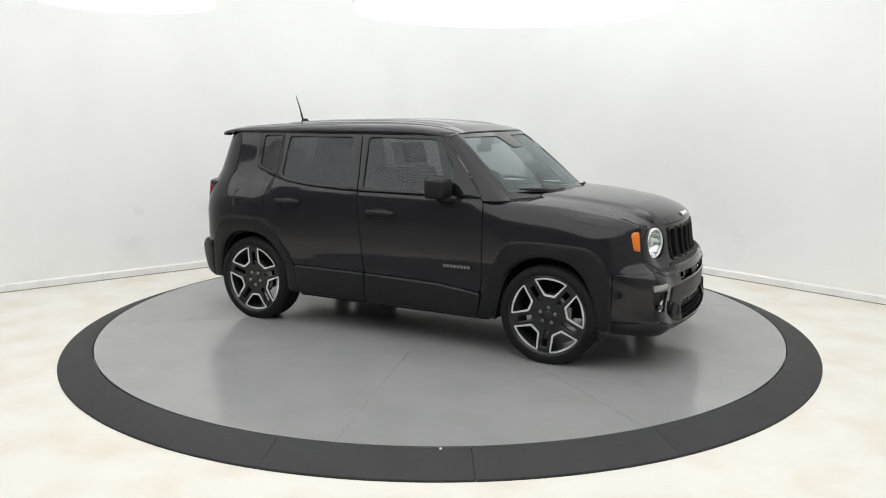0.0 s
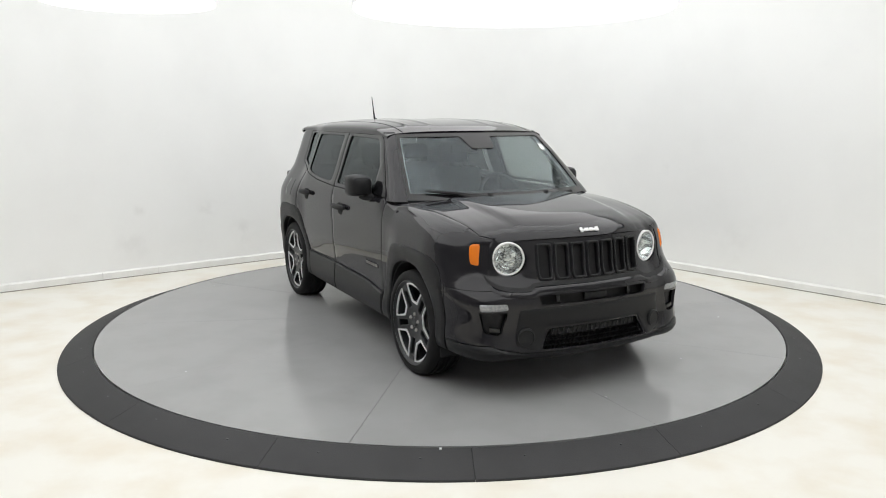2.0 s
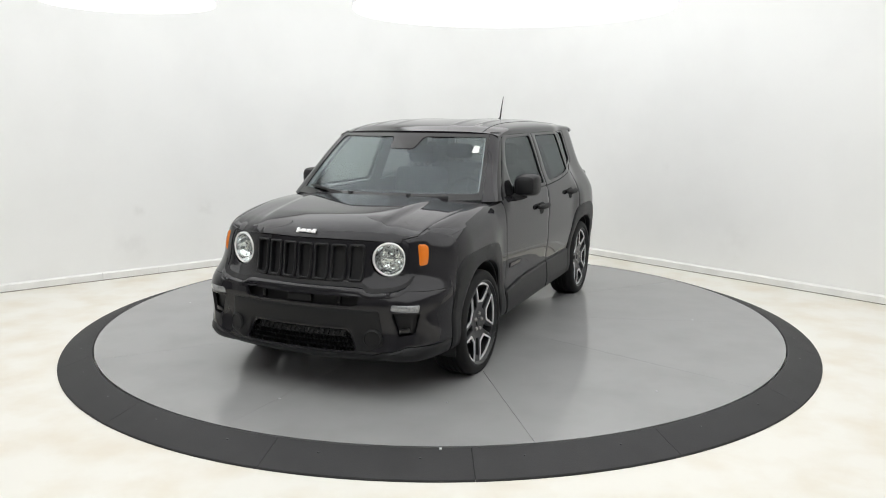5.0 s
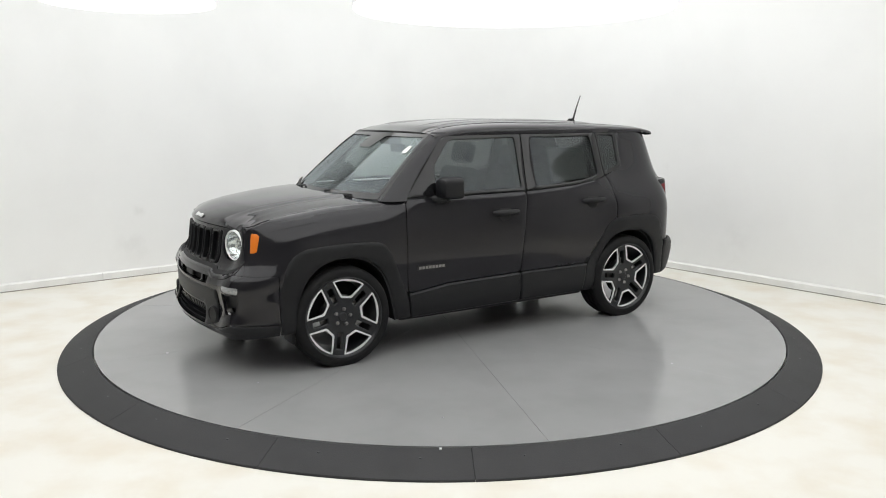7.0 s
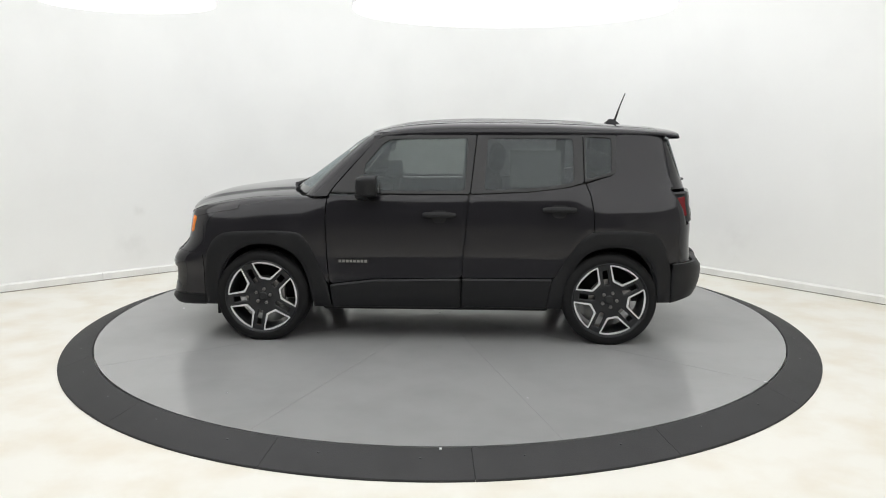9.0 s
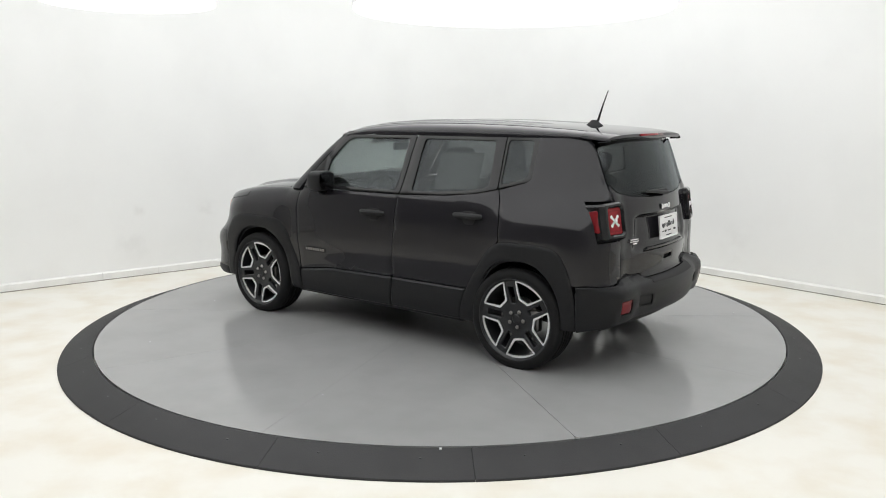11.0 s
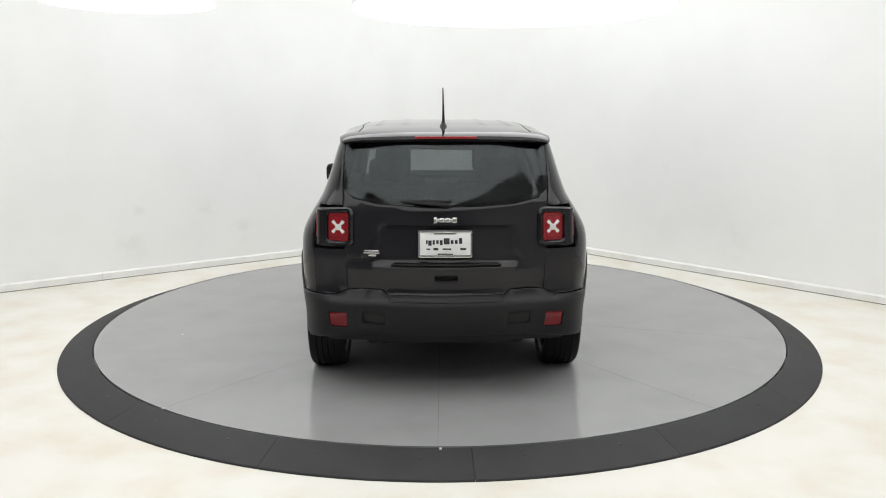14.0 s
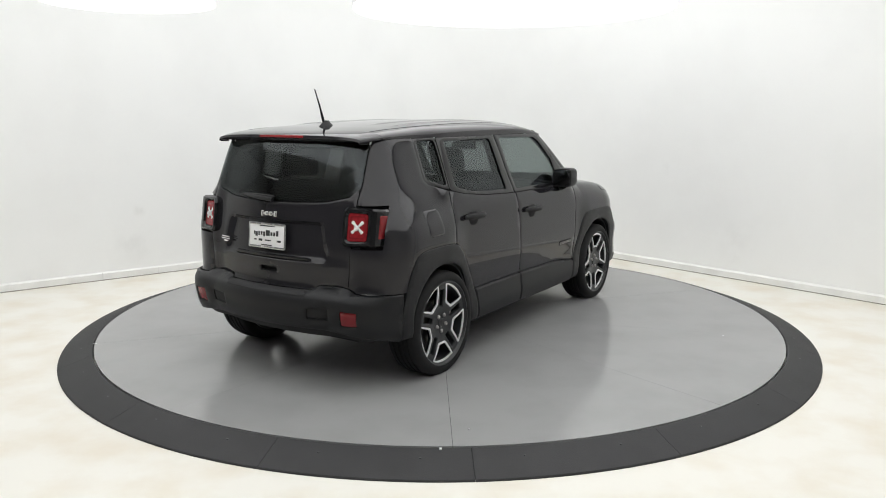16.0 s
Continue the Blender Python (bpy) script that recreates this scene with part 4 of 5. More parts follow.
def pod(T, z):
    """The boxy lamp at a rear corner: across the tail, round a tight corner and forward along the flank."""
    a, s = abs(T), (1 if T >= 0 else -1)
    x, r = tail(0.553, z).x - 0.012, 0.05
    if a <= 0.71:
        return Vector((x + 0.28 * (a - 0.553), s * a, z))
    arc = r * math.pi / 2 * 0.9
    q = min(1.0, (a - 0.71) / arc) * math.pi / 2
    return Vector((x + 0.044 + r * (1 - math.cos(q)) + max(0.0, a - 0.71 - arc), s * (0.71 + r * math.sin(q)), z))


def rear_end(c):
    # tailgate
    gate = [(-0.612, 1.20), (-0.612, 1.135), (-0.60, 0.88), (-0.584, 0.646), (-0.50, 0.651), (-0.382, 0.648), (-0.342, 0.619), (0.342, 0.619), (0.382, 0.648), (0.50, 0.651), (0.584, 0.646), (0.60, 0.88), (0.612, 1.135), (0.612, 1.20)]
    gate = [B(y, z) for y, z in gate]
    curve_low = [B(y, z) for y, z in [(0.607, 1.235), (0.56, 1.186), (0.41, 1.150), (0.2, 1.138), (0.0, 1.135), (-0.2, 1.138), (-0.41, 1.150), (-0.56, 1.186), (-0.607, 1.235)]]
    handle_hole = rounded([(-0.07, 0.705), (0.07, 0.705), (0.07, 0.735), (-0.07, 0.735)], 0.008)

    def gate_skin(T, z):
        p = tail(T, z)
        # step over the number plate, and the crease under the glass
        p.x += 0.026 * max(0.0, min(1.0, (z - 0.800) / 0.012)) * ease((0.45 - abs(T) + 0.25 * (0.9 - z)) / 0.07) * max(0.0, min(1.0, (1.032 - z) / 0.02))
        p.x -= 0.011 * ease((0.806 - z) / 0.012) * ease((z - 0.64) / 0.14) * ease((0.56 - abs(T)) / 0.06)
        return p

    put("tailgate", panel(gate + curve_low, gate_skin, 0.02, 0.025, holes=[handle_hole]), PAINT, c, "gloss black tailgate")
    put("tailgate_handle", panel(handle_hole, tail, 0.02, 0.03, lift=-0.02), DARK, c)
    put("plate_lamp_bar", panel(rounded([(-0.33, 0.797), (0.33, 0.797), (0.30, 0.812), (-0.30, 0.812)], 0.005), tail, 0.02, 0.03, lift=0.013), PIANO, c)
    head = [B(0.602, 1.480), B(0.596, 1.545), B(-0.596, 1.545), B(-0.602, 1.480)]
    put("tailgate_header", panel(head, tail, 0.02, 0.05, lift=-0.020), PIANO, c, "black strip above the rear glass")
    # spoiler
    rows = []
    for x, hw, top, low in ((-1.622, 0.648, 1.579, 1.523), (-1.68, 0.642, 1.571, 1.518), (-1.73, 0.633, 1.562, 1.512), (-1.765, 0.622, 1.554, 1.508),
                            (-1.783, 0.612, 1.548, 1.506), (-1.788, 0.605, 1.530, 1.501), (-1.774, 0.600, 1.514, 1.496), (-1.71, 0.598, 1.508, 1.494)):
        row = []
        for v in np.linspace(-1, 1, 49):
            q = v * math.pi / 2
            y = hw * math.copysign(abs(math.sin(q)) ** 0.62, v)
            row.append((x - 0.035 * (1 - (y / 0.65) ** 2) * ease((-1.622 - x) / 0.1), y, low + (top - low) * abs(math.cos(q)) ** 0.62))
        rows.append(row)
    put("spoiler", grid_bm(rows, 0.012), PAINT, c, "gloss black roof spoiler")
    bm = box_bm(-0.012, 0.012, -0.185, 0.185, -0.008, 0.008, 0.004)
    ob = put("high_brake_lamp", bm, RED, c, "thin red brake lamp")
    ob.matrix_local = pose(-1.817, 0, 1.540, 0, 0, 0)
    # antenna
    base = put("antenna_base", lathe([(0.0, 0.045), (0.012, 0.044), (0.018, 0.03), (0.03, 0.012), (0.036, 0.0)], 20, "z"), CLAD, c)
    base.matrix_local = pose(-1.388, 0.005, 1.592) @ Matrix.Diagonal((2.0, 0.75, 0.95, 1))
    put("antenna_rod", tube([(-1.415, 0.005, 1.625), (-1.45, 0.007, 1.735), (-1.489, 0.01, 1.838)], [0.0095, 0.0055, 0.0035]), CLAD, c, "black rod antenna")
    # rear wiper
    bm = tube([tail(-0.02, 1.15) + Vector((-0.02, 0, 0)), tail(0.14, 1.155) + Vector((-0.035, 0, 0.01)), tail(0.24, 1.16) + Vector((-0.02, 0, 0.012))], [0.014, 0.010, 0.006])
    put("rear_wiper_arm", bm, CLAD, c)
    bm = tube([tail(y, 1.172) + Vector((-0.018, 0, 0)) for y in (-0.03, 0.09, 0.20, 0.27)], [0.006, 0.009, 0.009, 0.005])
    put("rear_wiper_blade", bm, CLAD, c)
    # tail lamps
    for s in (1, -1):
        P = lambda l: [(s * t, z) for t, z in l]
        o = rounded([(0.548, 0.896), (0.858, 0.900), (0.860, 1.00), (0.850, 1.118), (0.548, 1.134)], 0.045)
        h = rounded([(0.578, 0.931), (0.701, 0.932), (0.702, 1.0), (0.700, 1.094), (0.578, 1.098)], 0.02)
        lamp = put("tail_lamp", panel(P(o), pod, 0.05, 0.02, holes=[P(h)], lift=0.022, roll=0.012), PIANO, c, "squarish tail lamp with a black surround")
        put("red_lens", panel(P([(t, z) for t, z in h]), pod, 0.02, 0.02, lift=0.010, roll=0.004), RED, lamp, "red lens")
        hi = [(sum(t for t, _ in h) / len(h) + (t - sum(t for t, _ in h) / len(h)) * 0.72, 1.014 + (z - 1.014) * 0.74) for t, z in h]
        ho = [(sum(t for t, _ in h) / len(h) + (t - sum(t for t, _ in h) / len(h)) * 0.80, 1.014 + (z - 1.014) * 0.82) for t, z in h]
        put("lens_groove", panel(P(ho), pod, 0.004, 0.02, holes=[P(hi)], lift=0.0125, roll=0), DARKRED, lamp, "darker ring in the lens")
        sl = rounded([(0.757, 0.946), (0.828, 0.952), (0.830, 1.02), (0.822, 1.080), (0.757, 1.090)], 0.012)
        put("side_lens", panel(P(sl), pod, 0.02, 0.02, lift=0.024, roll=0.004), DARKRED, lamp, "dim red side lens")
        cx, cz = 0.640, 1.014
        for a in (45, -45):
            d = radians(a)
            u, v = Vector((math.cos(d), math.sin(d))), Vector((-math.sin(d), math.cos(d)))
            quad = []
            for i, (p, q) in enumerate(((-0.048, -0.011), (-0.02, -0.007), (0.02, -0.007), (0.048, -0.011), (0.048, 0.011), (0.02, 0.007), (-0.02, 0.007), (-0.048, 0.011))):
                w = u * p + v * q
                quad.append((s * (cx + w.x), cz + w.y))
            b2 = panel(rounded(quad, 0.006, 2), pod, 0.012, 0.02, lift=0.014, roll=0.003)
            put("reversing_bar", b2, PAPER, lamp, "white cross bar")
        ob = put("lamp_centre", lathe([(0.0, 0.0), (0.019, 0.0), (0.017, 0.005), (0.008, 0.006), (0.0, 0.004)], 20, "x"), SILVER, lamp)
        ob.matrix_local = Matrix.Translation(pod(s * cx, cz) + Vector((-0.018, 0, 0))) @ pose(0, 0, 0, 0, 0, 180 + 16 * s)
    # bumper
    ends = [BX(-1.722, z) for z in np.linspace(0.315, 0.610, 7)]
    ref = rounded([B(0.585, 0.428), B(0.690, 0.430), B(0.700, 0.518), B(0.590, 0.522)], 0.012)
    blank = rounded([(0.352, 0.452), (0.495, 0.455), (0.50, 0.528), (0.36, 0.522)], 0.015)
    mir = lambda l: [(-t, z) for t, z in l]
    b = [B(-0.8, 0.338), (-0.45, 0.385), (0.45, 0.385), B(0.8, 0.338)] + ends + [B(0.70, 0.612), B(0.64, 0.616), B(0.585, 0.640), (0.50, 0.646), (0.385, 0.643), (0.345, 0.614), (-0.345, 0.614), (-0.385, 0.643), (-0.50, 0.646), B(-0.585, 0.640), B(-0.64, 0.616), B(-0.70, 0.612)] + mir(ends)[::-1]
    put("rear_bumper", panel(b, tail, 0.025, 0.03, holes=[ref, mir(ref), blank, mir(blank)], lift=0.008, roll=0.004), CLAD, c, "matte dark grey rear bumper")
    # dark strip painted in for the shade below the tailgate's middle
    put("step_pad", panel(rounded([(-0.33, 0.586), (0.33, 0.586), (0.36, 0.612), (-0.36, 0.612)], 0.008), tail, 0.01, 0.03, lift=0.0105), DARK, c, "black strip standing for shade on the bumper step")
    d = [(-0.8, 0.332), (-0.45, 0.378), (0.45, 0.378), (0.8, 0.332), (0.70, 0.30), (-0.70, 0.30)]
    put("rear_diffuser", panel(d, tail, 0.02, 0.04, lift=-0.03), DARK, c, "black plastic under the bumper")
    for s in (1, -1):
        put("reflector", panel([(s * t, z) for t, z in ref], tail, 0.015, 0.03, lift=0.002, roll=0.004), DARKRED, c, "dim red reflector")
        put("bumper_recess", panel([(s * t, z) for t, z in blank], tail, 0.01, 0.03, lift=-0.004), DARK, c)
    # badges and plate
    bm = bmesh.new()
    for y, w, h in ((0.064, 0.020, 0.036), (0.026, 0.028, 0.026), (-0.010, 0.028, 0.026), (-0.050, 0.026, 0.034)):
        box_bm(-0.008, 0.003, y - w / 2, y + w / 2, -h / 2, h / 2, 0.004, bm=bm)
    box_bm(-0.005, 0.002, -0.06, 0.07, -0.009, 0.006, 0.002, bm=bm)
    put("tailgate_badge", bm, CHROME, c, "small chrome badge").matrix_local = Matrix.Translation(tail(0, 1.062) + Vector((-0.004, 0, 0))) @ pose(0, 0, 0, 0, 8, 0)
    bm = bmesh.new()
    box_bm(-0.005, 0.002, -0.045, 0.045, 0.010, 0.018, 0.002, bm=bm)
    box_bm(-0.005, 0.002, -0.050, 0.050, -0.002, 0.004, 0.001, bm=bm)
    box_bm(-0.005, 0.002, -0.030, 0.018, -0.018, -0.008, 0.002, bm=bm)
    put("model_badge", bm, CHROME, c, "small chrome script bars").matrix_local = Matrix.Translation(tail(0.443, 0.864) + Vector((-0.003, 0, 0))) @ pose(0, 0, 0, 0, 4, -10)
    plate = put("number_plate", box_bm(-0.004, 0.004, -0.155, 0.155, -0.077, 0.077, 0.003), WHITE, c, "white dealer plate with dark bars")
    plate.matrix_local = pose(-1.966, 0.006, 0.926, 0, 5, 0)
    for y, z, w, h in ((0.068, 0.010, 0.012, 0.026), (0.090, 0.006, 0.020, 0.030), (0.108, 0.012, 0.010, 0.022), (0.046, 0.012, 0.014, 0.022), (0.024, 0.008, 0.016, 0.030), (-0.008, 0.016, 0.034, 0.036), (-0.040, 0.012, 0.016, 0.022), (-0.064, 0.012, 0.016, 0.022), (-0.090, 0.018, 0.018, 0.034), (0.10, -0.030, 0.022, 0.008), (0.055, -0.030, 0.03, 0.014), (-0.01, -0.030, 0.05, 0.008), (-0.105, -0.030, 0.035, 0.012), (0.0, 0.060, 0.13, 0.006), (0.0, -0.060, 0.09, 0.007)):
        put("print_bar", box_bm(-0.0055, -0.003, y - w / 2, y + w / 2, z - h / 2, z + h / 2), INK, plate, smooth=False)
    put("plate_frame", panel(rounded([(-0.158, -0.080), (0.158, -0.080), (0.158, 0.080), (-0.158, 0.080)], 0.01), lambda a, b: Vector((-0.004, a, b)), 0.004, 0.05, holes=[rounded([(-0.149, -0.066), (0.149, -0.066), (0.149, 0.066), (-0.149, 0.066)], 0.006)], lift=0.003, roll=0.001, out=(-1, 0, 0)), CHROME, plate, "thin bright frame")


def side_details(c):
    # handles
    for x, z, n in ((-0.037, 0.957, "front"), (-0.905, 0.998, "rear")):
        def bar(t):
            q = side(x + 0.115 - 0.23 * t, z + 0.006 * (0.5 - abs(t - 0.5)))
            return q + Vector((0, 0.010 + 0.030 * math.sin(math.pi * min(1, max(0, t))) ** 0.5, 0))
        bm = tube([bar(t) for t in (0.0, 0.08, 0.2, 0.4, 0.6, 0.8, 0.92, 1.0)], [0.014, 0.020, 0.022, 0.021, 0.021, 0.021, 0.019, 0.014], 10)
        under(both("door_handle", bm, DARK, c, "matte black pull handle"), n)
        # cup drawn flat: dark colour stands for the shaded hollow
        cup = rounded([(x - 0.038, z - 0.062), (x + 0.038, z - 0.062), (x + 0.060, z - 0.015), (x + 0.055, z + 0.030), (x - 0.055, z + 0.030), (x - 0.060, z - 0.015)], 0.025)
        under(both("handle_cup", panel(cup, side, 0.006, 0.03, lift=0.003), DARK, c), n)
    ob = put("key_lock", lathe([(0.0, 0.0), (0.008, 0.0), (0.007, 0.004), (0.0, 0.005)], 14, "y"), CHROME, c)
    ob.location = side(-0.125, 0.957) + Vector((0, 0.034, 0))
    # side badge in bars
    for s in (1, -1):
        bm = panel(rounded([(0.485, 0.592), (0.715, 0.592), (0.715, 0.628), (0.485, 0.628)], 0.004), side, 0.004, 0.05, lift=0.004, roll=0.001)
        bm = mirrored(bm) if s < 0 else bm
        badge = put("door_badge", bm, CLAD, c, "dark door badge with silver bars")
        for k in range(8):
            x = 0.494 + 0.0272 * k
            b2 = panel([(x, 0.600), (x + 0.020, 0.600), (x + 0.020, 0.620), (x, 0.620)], side, 0.003, 0.03, lift=0.0065, roll=0)
            put("badge_bar", mirrored(b2) if s < 0 else b2, STEEL, badge, smooth=False)
    # mirrors
    for s in (1, -1):
        m = tagged(new("door_mirror"), "black plastic door mirror")
        m.parent = c
        m.location = (-0.19, s * 0.021, -0.023)
        rows = []
        for x, k in ((0.750, 0.55), (0.738, 0.80), (0.71, 0.95), (0.66, 1.0), (0.62, 0.99), (0.60, 0.96), (0.595, 0.90)):
            ring = []
            for a in np.linspace(0, 2 * math.pi, 33):
                ca, sa = math.cos(a), math.sin(a)
                y = 0.888 + 0.088 * k * math.copysign(abs(ca) ** 0.45, ca)
                z = 1.190 + 0.078 * k * math.copysign(abs(sa) ** 0.45, sa) - 0.012 * (ca < 0) * abs(ca)
                ring.append((x, s * y, z))
            rows.append(ring)
        bm = grid_bm(rows)
        bmesh.ops.remove_doubles(bm, verts=bm.verts, dist=1e-5)
        bmesh.ops.holes_fill(bm, edges=bm.edges, sides=64)
        put("shell", bm, CLAD, m)
        put("mirror_glass", box_bm(0.591, 0.594, min(s * 0.815, s * 0.962), max(s * 0.815, s * 0.962), 1.128, 1.252, 0.001), MIRROR, m, "mirror glass")
        put("stalk", tube([(0.67, s * 0.87, 1.125), (0.69, s * 0.845, 1.108), (0.735, s * 0.822, 1.106), (0.755, s * 0.80, 1.106)], [0.036, 0.030, 0.028, 0.030], 10), CLAD, m)
    # wipers
    for y0, y1 in ((-0.62, -0.26), (-0.02, 0.52)):
        f = lambda y, z: screen(y, z) + Vector((0.012, 0, 0.012))
        put("wiper_blade", tube([f(y0 + (y1 - y0) * t, 1.110 + 0.034 * (1 - t) if y0 < -0.3 else 1.100 + 0.004 * (1 - t)) for t in (0, 0.33, 0.66, 1)], [0.006, 0.011, 0.012, 0.008]), DARK, c)
        put("wiper_arm", tube([f(y1 + 0.02, 1.098), f(y1 - 0.10, 1.106 if y0 < -0.3 else 1.099), f((y0 + y1) / 2, 1.130 if y0 < -0.3 else 1.104)], [0.016, 0.011, 0.008]), DARK, c)
    # fuel flap on the right
    flap = rounded([(-1.30, 0.925), (-1.47, 0.925), (-1.47, 1.085), (-1.30, 1.085)], 0.03)
    fl = panel(flap, side, 0.008, 0.04, lift=0.0012, roll=0.002)
    put("fuel_flap", mirrored(fl), PAINT, c)


def spoke_wheel(c, x, y, turn, name="wheel"):
    s = 1 if y > 0 else -1
    w = tagged(new(name), "dark alloy wheel with machined silver edges")
    w.parent = c
    R, hw = 0.346, 0.112
    w.matrix_local = Matrix.Translation((x, s * 0.770, R - 0.012)) @ pose(0, 0, 0, 0, 0, 0 if s > 0 else 180)
    prof = [(0.271, -hw + 0.006), (0.283, -hw - 0.001), (0.295, -hw - 0.006), (0.325, -hw), (0.339, -hw + 0.014), (R - 0.003, -hw + 0.03)]
    for g in (-0.055, -0.018, 0.018, 0.055):
        prof += [(R, g - 0.007), (R - 0.008, g - 0.005), (R - 0.008, g + 0.005), (R, g + 0.007)]
    prof += [(R - 0.003, hw - 0.03), (0.339, hw - 0.014), (0.325, hw), (0.295, hw + 0.006), (0.283, hw + 0.001), (0.271, hw - 0.006)]
    put("tyre", lathe(prof, 72, "y", closed=True), TYRE, w, "black road tyre", sharp=50)
    rim = put("rim", lathe([(0.272, hw - 0.010), (0.273, hw - 0.001), (0.267, hw + 0.001), (0.261, hw - 0.010), (0.240, hw - 0.03), (0.225, 0.0), (0.23, -hw + 0.02), (0.26, -hw + 0.008), (0.255, -hw + 0.02), (0.257, hw - 0.02)], 64, "y", closed=True), RIM, w, "dark grey rim barrel")

    def face(a, b):
        r = math.hypot(a, b)
        return Vector((a, hw - 0.018 - 0.022 * max(0, 1 - r / 0.20) ** 1.0 * (1 if r > 0.07 else 0.6 + 0.4 * r / 0.07), b))

    wins, slots = [], []
    for k in range(5):
        a = radians(90 + turn + 72 * k)
        u, v = Vector((math.cos(a), math.sin(a))), Vector((-math.sin(a), math.cos(a)))
        poly = [u * 0.126 + v * 0.038, u * 0.126 - v * 0.038]
        poly += [Vector((math.cos(a + q), math.sin(a + q))) * 0.255 for q in np.linspace(radians(-26.5), radians(26.5), 9)]
        wins.append([tuple(p) for p in poly])
        b = a + radians(36)
        u, v = Vector((math.cos(b), math.sin(b))), Vector((-math.sin(b), math.cos(b)))
        slots.append(rounded([tuple(u * p + v * q) for p, q in ((0.105, -0.017), (0.105, 0.017), (0.215, 0.021), (0.215, -0.021))], 0.006, 2))
    disc = [(0.262 * math.cos(a), 0.262 * math.sin(a)) for a in np.linspace(0, 2 * math.pi, 60, endpoint=False)]
    put("spokes", panel(disc, face, 0.03, 0.022, holes=[rounded(p, 0.01, 2) for p in wins] + slots, roll=0.004, out=(0, 1, 0)), RIM, w, "dark grey five-spoke face")
    for p in wins:
        hole = []
        mid = Vector(p[0]).lerp(Vector(p[1]), 0.5).normalized() * 0.195
        for t in p:
            d = Vector(t) - mid
            hole.append(tuple(mid + d * (1 - 0.0120 / d.length * 1.25)))
        put("machined_edge", panel(rounded(p, 0.008, 2), face, 0.010, 0.02, holes=[rounded(hole, 0.008, 2)], lift=0.003, roll=0.0015, out=(0, 1, 0)), SILVER, w, "bright machined window edge")
    for ob in w.children:
        if ob.name.split(".")[0] != "tyre":
            ob.scale = (1.028, 1.0, 1.028)
    for k in range(5):
        a = radians(90 + turn + 72 * k)
        ob = put("lug_nut", lathe([(0.014, -0.01), (0.014, 0.008), (0.009, 0.015), (0.0, 0.016)], 6, "y"), STEEL, w, "steel wheel nut", smooth=False)
        ob.location = (0.055 * math.cos(a), hw - 0.034, 0.055 * math.sin(a))
    put("centre_cap", lathe([(0.032, -0.012), (0.032, 0.004), (0.026, 0.009), (0.0, 0.010)], 28, "y"), RIM, w).location = (0, hw - 0.036, 0)
    put("brake_disc", lathe([(0.06, 0.0), (0.145, 0.0), (0.145, 0.022), (0.06, 0.022)], 48, "y", closed=True), STEEL, w, "grey steel brake disc").location = (0, 0.015, 0)
    put("caliper", box_bm(-0.16, -0.085, 0.0, 0.06, -0.07, 0.07, 0.012), STEEL, w)
    put("hub", lathe([(0.0, -0.05), (0.075, -0.05), (0.07, 0.07), (0.0, 0.07)], 28, "y"), DARK, w)
    return w


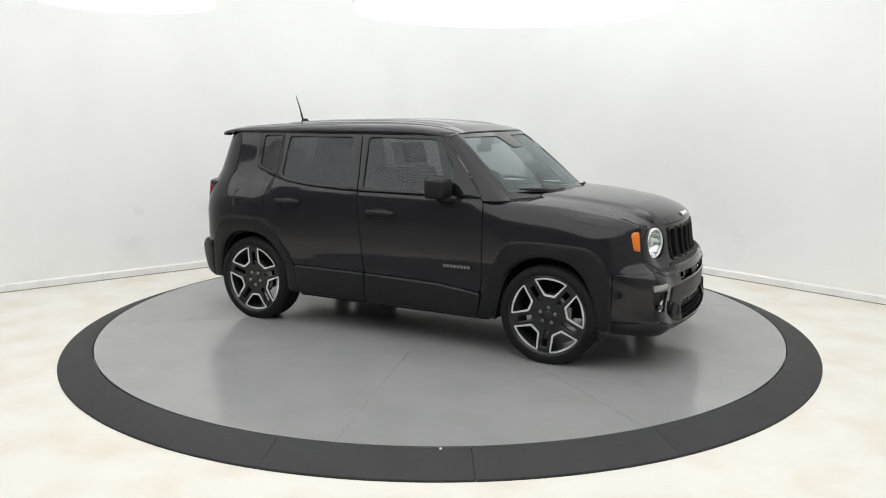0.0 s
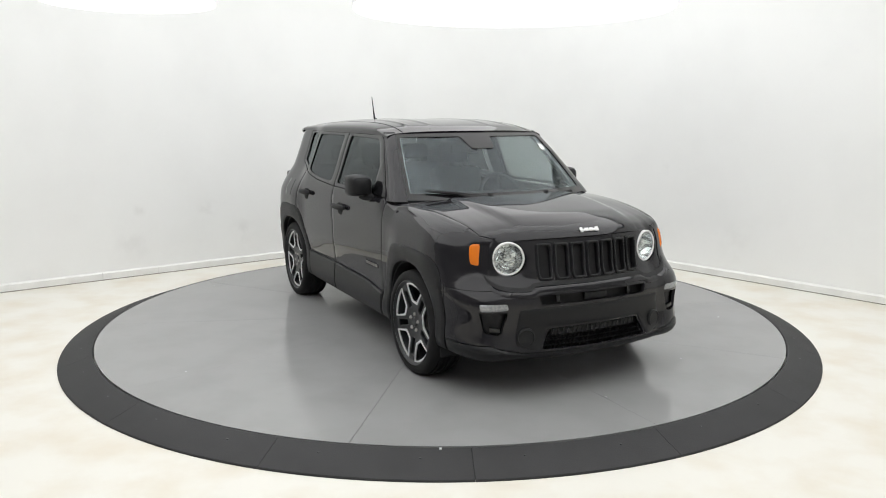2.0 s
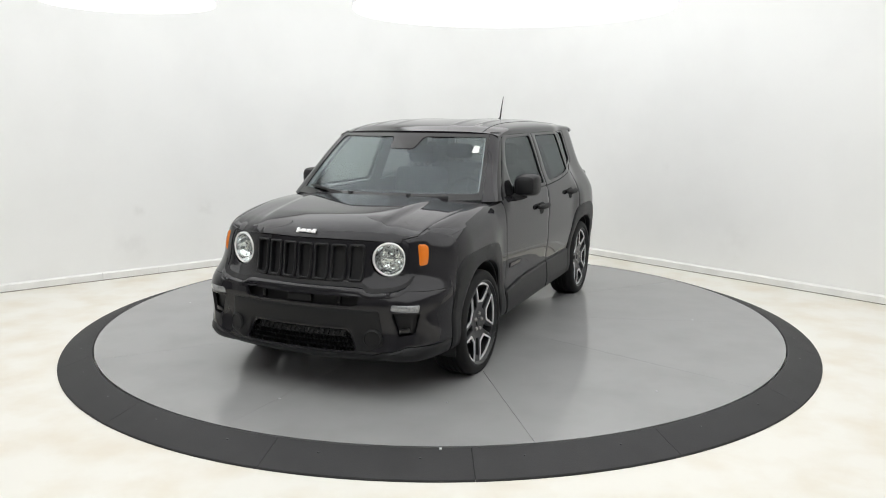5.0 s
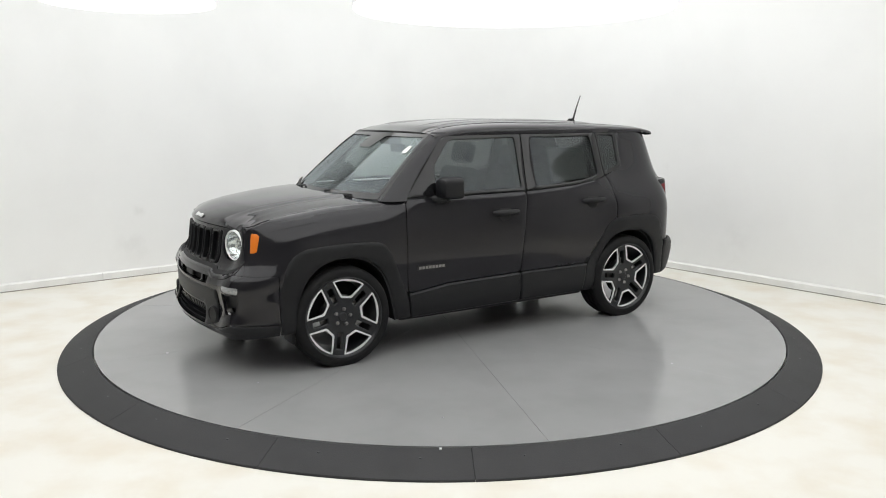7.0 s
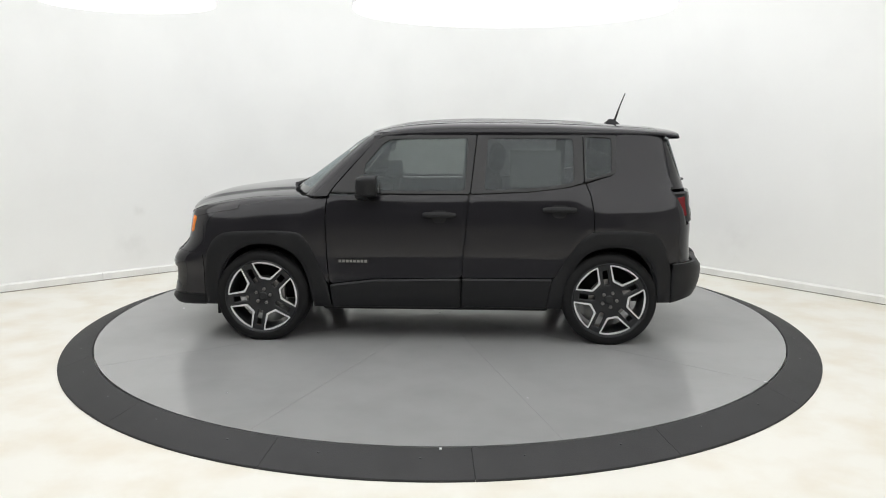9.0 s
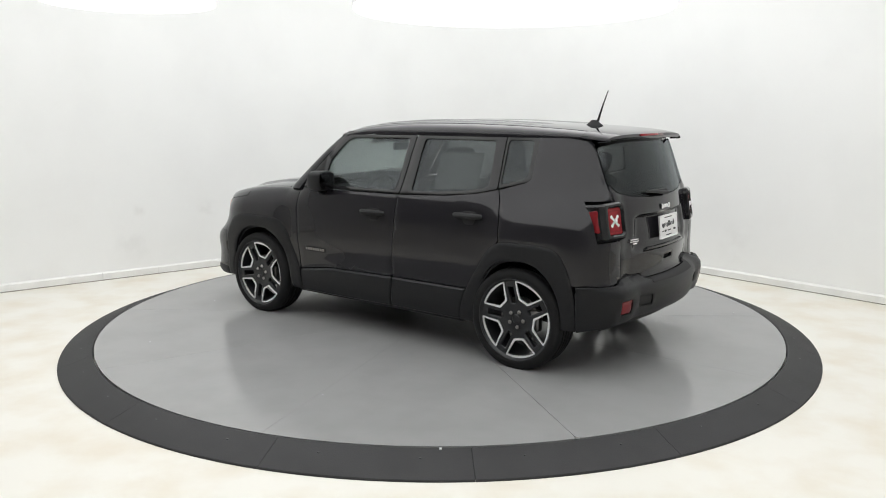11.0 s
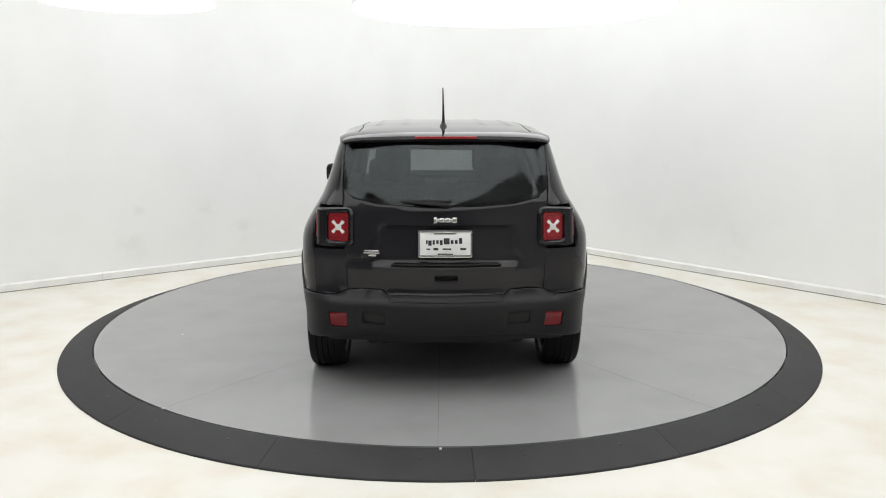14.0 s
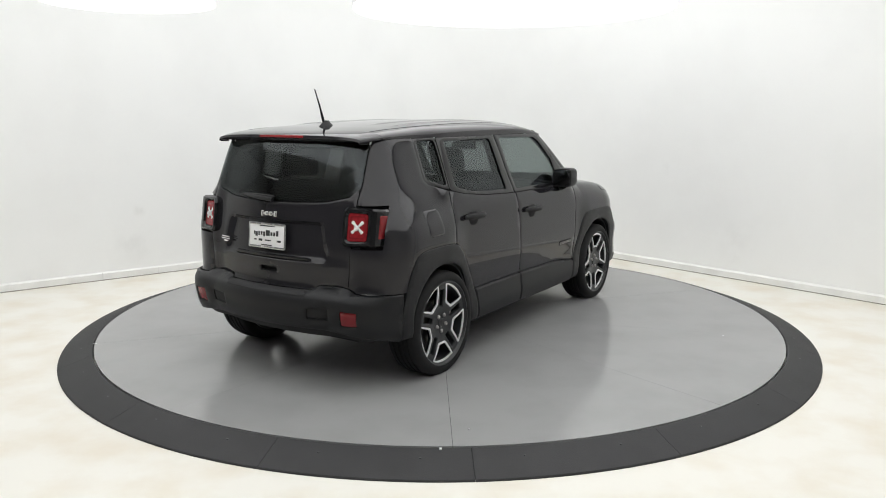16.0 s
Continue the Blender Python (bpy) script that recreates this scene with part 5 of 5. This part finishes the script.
def inner_parts(c):
    # wheel liners
    for x, op in ((1.285, OPEN_F), (-1.285, OPEN_R)):
        pts = smooth_line(op)
        rows = [[(p[0], y, p[1]) for p in pts] for y in (0.86, 0.70, 0.52)]
        bm = grid_bm(rows, 0.012)
        both("wheel_liner", bm, DARK, c, "black wheel arch liner")
        bm = bmesh.new()
        bm.faces.new([bm.verts.new((px, 0.53, pz)) for px, pz in pts])
        r = bmesh.ops.extrude_face_region(bm, geom=list(bm.faces))
        for v in r["geom"]:
            if isinstance(v, bmesh.types.BMVert):
                v.co.y -= 0.02
        both("liner_wall", bm, DARK, c)
    put("underbody", box_bm(-1.70, 1.80, -0.50, 0.50, 0.235, 0.30, 0.03), DARK, c, "dark underbody")
    put("floor_pan", box_bm(-0.84, 0.84, -0.83, 0.83, 0.235, 0.31, 0.02), DARK, c)
    put("rear_floor", box_bm(-1.86, -0.8, -0.50, 0.50, 0.30, 0.72, 0.04), DARK, c)
    for y in (-0.4, 0.4):
        put("axle_arm", tube([(-1.28, y, 0.30), (-1.28, y * 1.7, 0.33)], 0.03), DARK, c)
    put("exhaust_box", box_bm(-1.70, -1.35, -0.35, 0.25, 0.27, 0.36, 0.04), DARK, c)
    put("engine_bay", box_bm(0.95, 1.80, -0.50, 0.50, 0.30, 1.0, 0.05), DARK, c)
    put("bulkhead", box_bm(0.80, 0.96, -0.80, 0.80, 0.28, 1.06, 0.03), DARK, c)
    for poly in ([(-0.19, 1.02), (-0.225, 1.53), (-0.395, 1.53), (-0.37, 1.02)], [(-1.02, 1.10), (-1.01, 1.53), (-1.10, 1.53), (-1.105, 1.10)], [(0.70, 0.50), (0.72, 1.10), (-1.15, 1.12), (-1.0, 0.66), (-0.86, 0.50)]):
        both("inner_trim", panel(poly, side, 0.02, 0.08, lift=-0.045, roll=0), DARK, c)
    both("air_deflector", box_bm(1.615, 1.640, 0.68, 0.84, 0.19, 0.29, 0.008), CLAD, c, "small black air deflector")
    # cabin
    rows = [[(x, y, z - 0.02 * (abs(y) / 0.72) ** 3) for y in np.linspace(-0.76, 0.76, 16)] for x, z in ((0.96, 1.06), (0.80, 1.085), (0.62, 1.10), (0.50, 1.07), (0.45, 0.98), (0.50, 0.75))]
    put("dashboard", grid_bm(rows, 0.03), DARK, c, "black dashboard")
    put("headliner", grid_bm([[roof(x, v) + Vector((0, 0, -0.045)) for v in np.linspace(-0.62, 0.62, 15)] for x in np.linspace(-1.55, 0.36, 12)], 0.01), CLOTH, c, "dark headliner")
    wheel = tagged(new("steering_wheel"), "black steering wheel")
    wheel.parent = c
    wheel.matrix_local = pose(0.36, 0.37, 1.02, 0, 68, 0)
    ring = [(0.185 * math.cos(a), 0.185 * math.sin(a), 0) for a in np.linspace(0, 2 * math.pi, 41)]
    put("wheel_ring", tube(ring, 0.016, 10), DARK, wheel)
    put("wheel_boss", lathe([(0.0, 0.02), (0.06, 0.015), (0.07, -0.02), (0.0, -0.04)], 20, "z"), DARK, wheel)
    for a in (0, 180, 270):
        d = radians(a)
        put("wheel_spoke", tube([(0.05 * math.sin(d + 1.57), 0.05 * math.cos(d + 1.57), 0), (0.18 * math.sin(d + 1.57), 0.18 * math.cos(d + 1.57), 0)], [0.022, 0.014], 8), DARK, wheel)
    for x, y, wd in ((-0.22, 0.37, 0.26), (-0.22, -0.37, 0.26), (-1.02, 0.36, 0.30), (-1.02, -0.36, 0.30)):
        seat = tagged(new("seat"), "dark cloth car seat")
        seat.parent = c
        put("cushion", box_bm(x - 0.05, x + 0.45, y - wd, y + wd, 0.50, 0.66, 0.05, 3), CLOTH, seat)
        m = Matrix.Translation((x - 0.02, y, 0.62)) @ pose(0, 0, 0, 0, -14, 0)
        put("seat_back", box_bm(-0.13, 0.02, -wd * 0.93, wd * 0.93, 0.0, 0.62, 0.055, 3, m=m), CLOTH, seat)
        put("headrest", box_bm(-0.10, 0.01, -0.135, 0.135, 0.655, 0.845 if x > -0.5 else 0.80, 0.045, 3, m=m), CLOTH, seat)
        for q in (-0.05, 0.05):
            put("headrest_post", tube([m @ Vector((-0.05, q, 0.58)), m @ Vector((-0.05, q, 0.70))], 0.007), STEEL, seat)


def car():
    c = tagged(new("car"), "black compact off-road style car on the turntable", "car")
    body_panels(c)
    window_set(c)
    front_end(c)
    rear_end(c)
    side_details(c)
    inner_parts(c)
    for x, y, t in ((1.285, 1, 10), (1.285, -1, 5), (-1.285, 1, 25), (-1.285, -1, 35)):
        spoke_wheel(c, x, y, t)
    return c


# ---- putting it together ----
room()
big = ceiling_light(0.62, 0.5, 2.63, 1.37)
put("cable", tube([(-0.967, -0.673, -0.005), (-0.80, 0.0, -0.006), (-0.62, 0.75, -0.006), (-0.502, 1.113, -0.005)], 0.0028), TRIM, big, "thin white cable under the light")
ceiling_light(-2.5, 0.05, 2.63, 0.67)
for i in range(4):
    for j in range(4):
        light_panel(Vector((-0.17, -1.65)) + Vector((0.7925, 0.6099)) * (2.25 * (i - 1.5)) + Vector((-0.6099, 0.7925)) * (2.25 * (j - 1.5)))
table = turntable()
ramp_ring()
suv = car()


# ---- how things turn ----
def motions():
    turn = [(t, -28.37 - 17.187 * t) for t in range(17)]
    walk(table, [(t, pose(0, 0, 0, 0, 0, a)) for t, a in turn])
    walk(suv, [(t, pose(0, 0, TOP, 0, 0, a)) for t, a in turn])


motions()
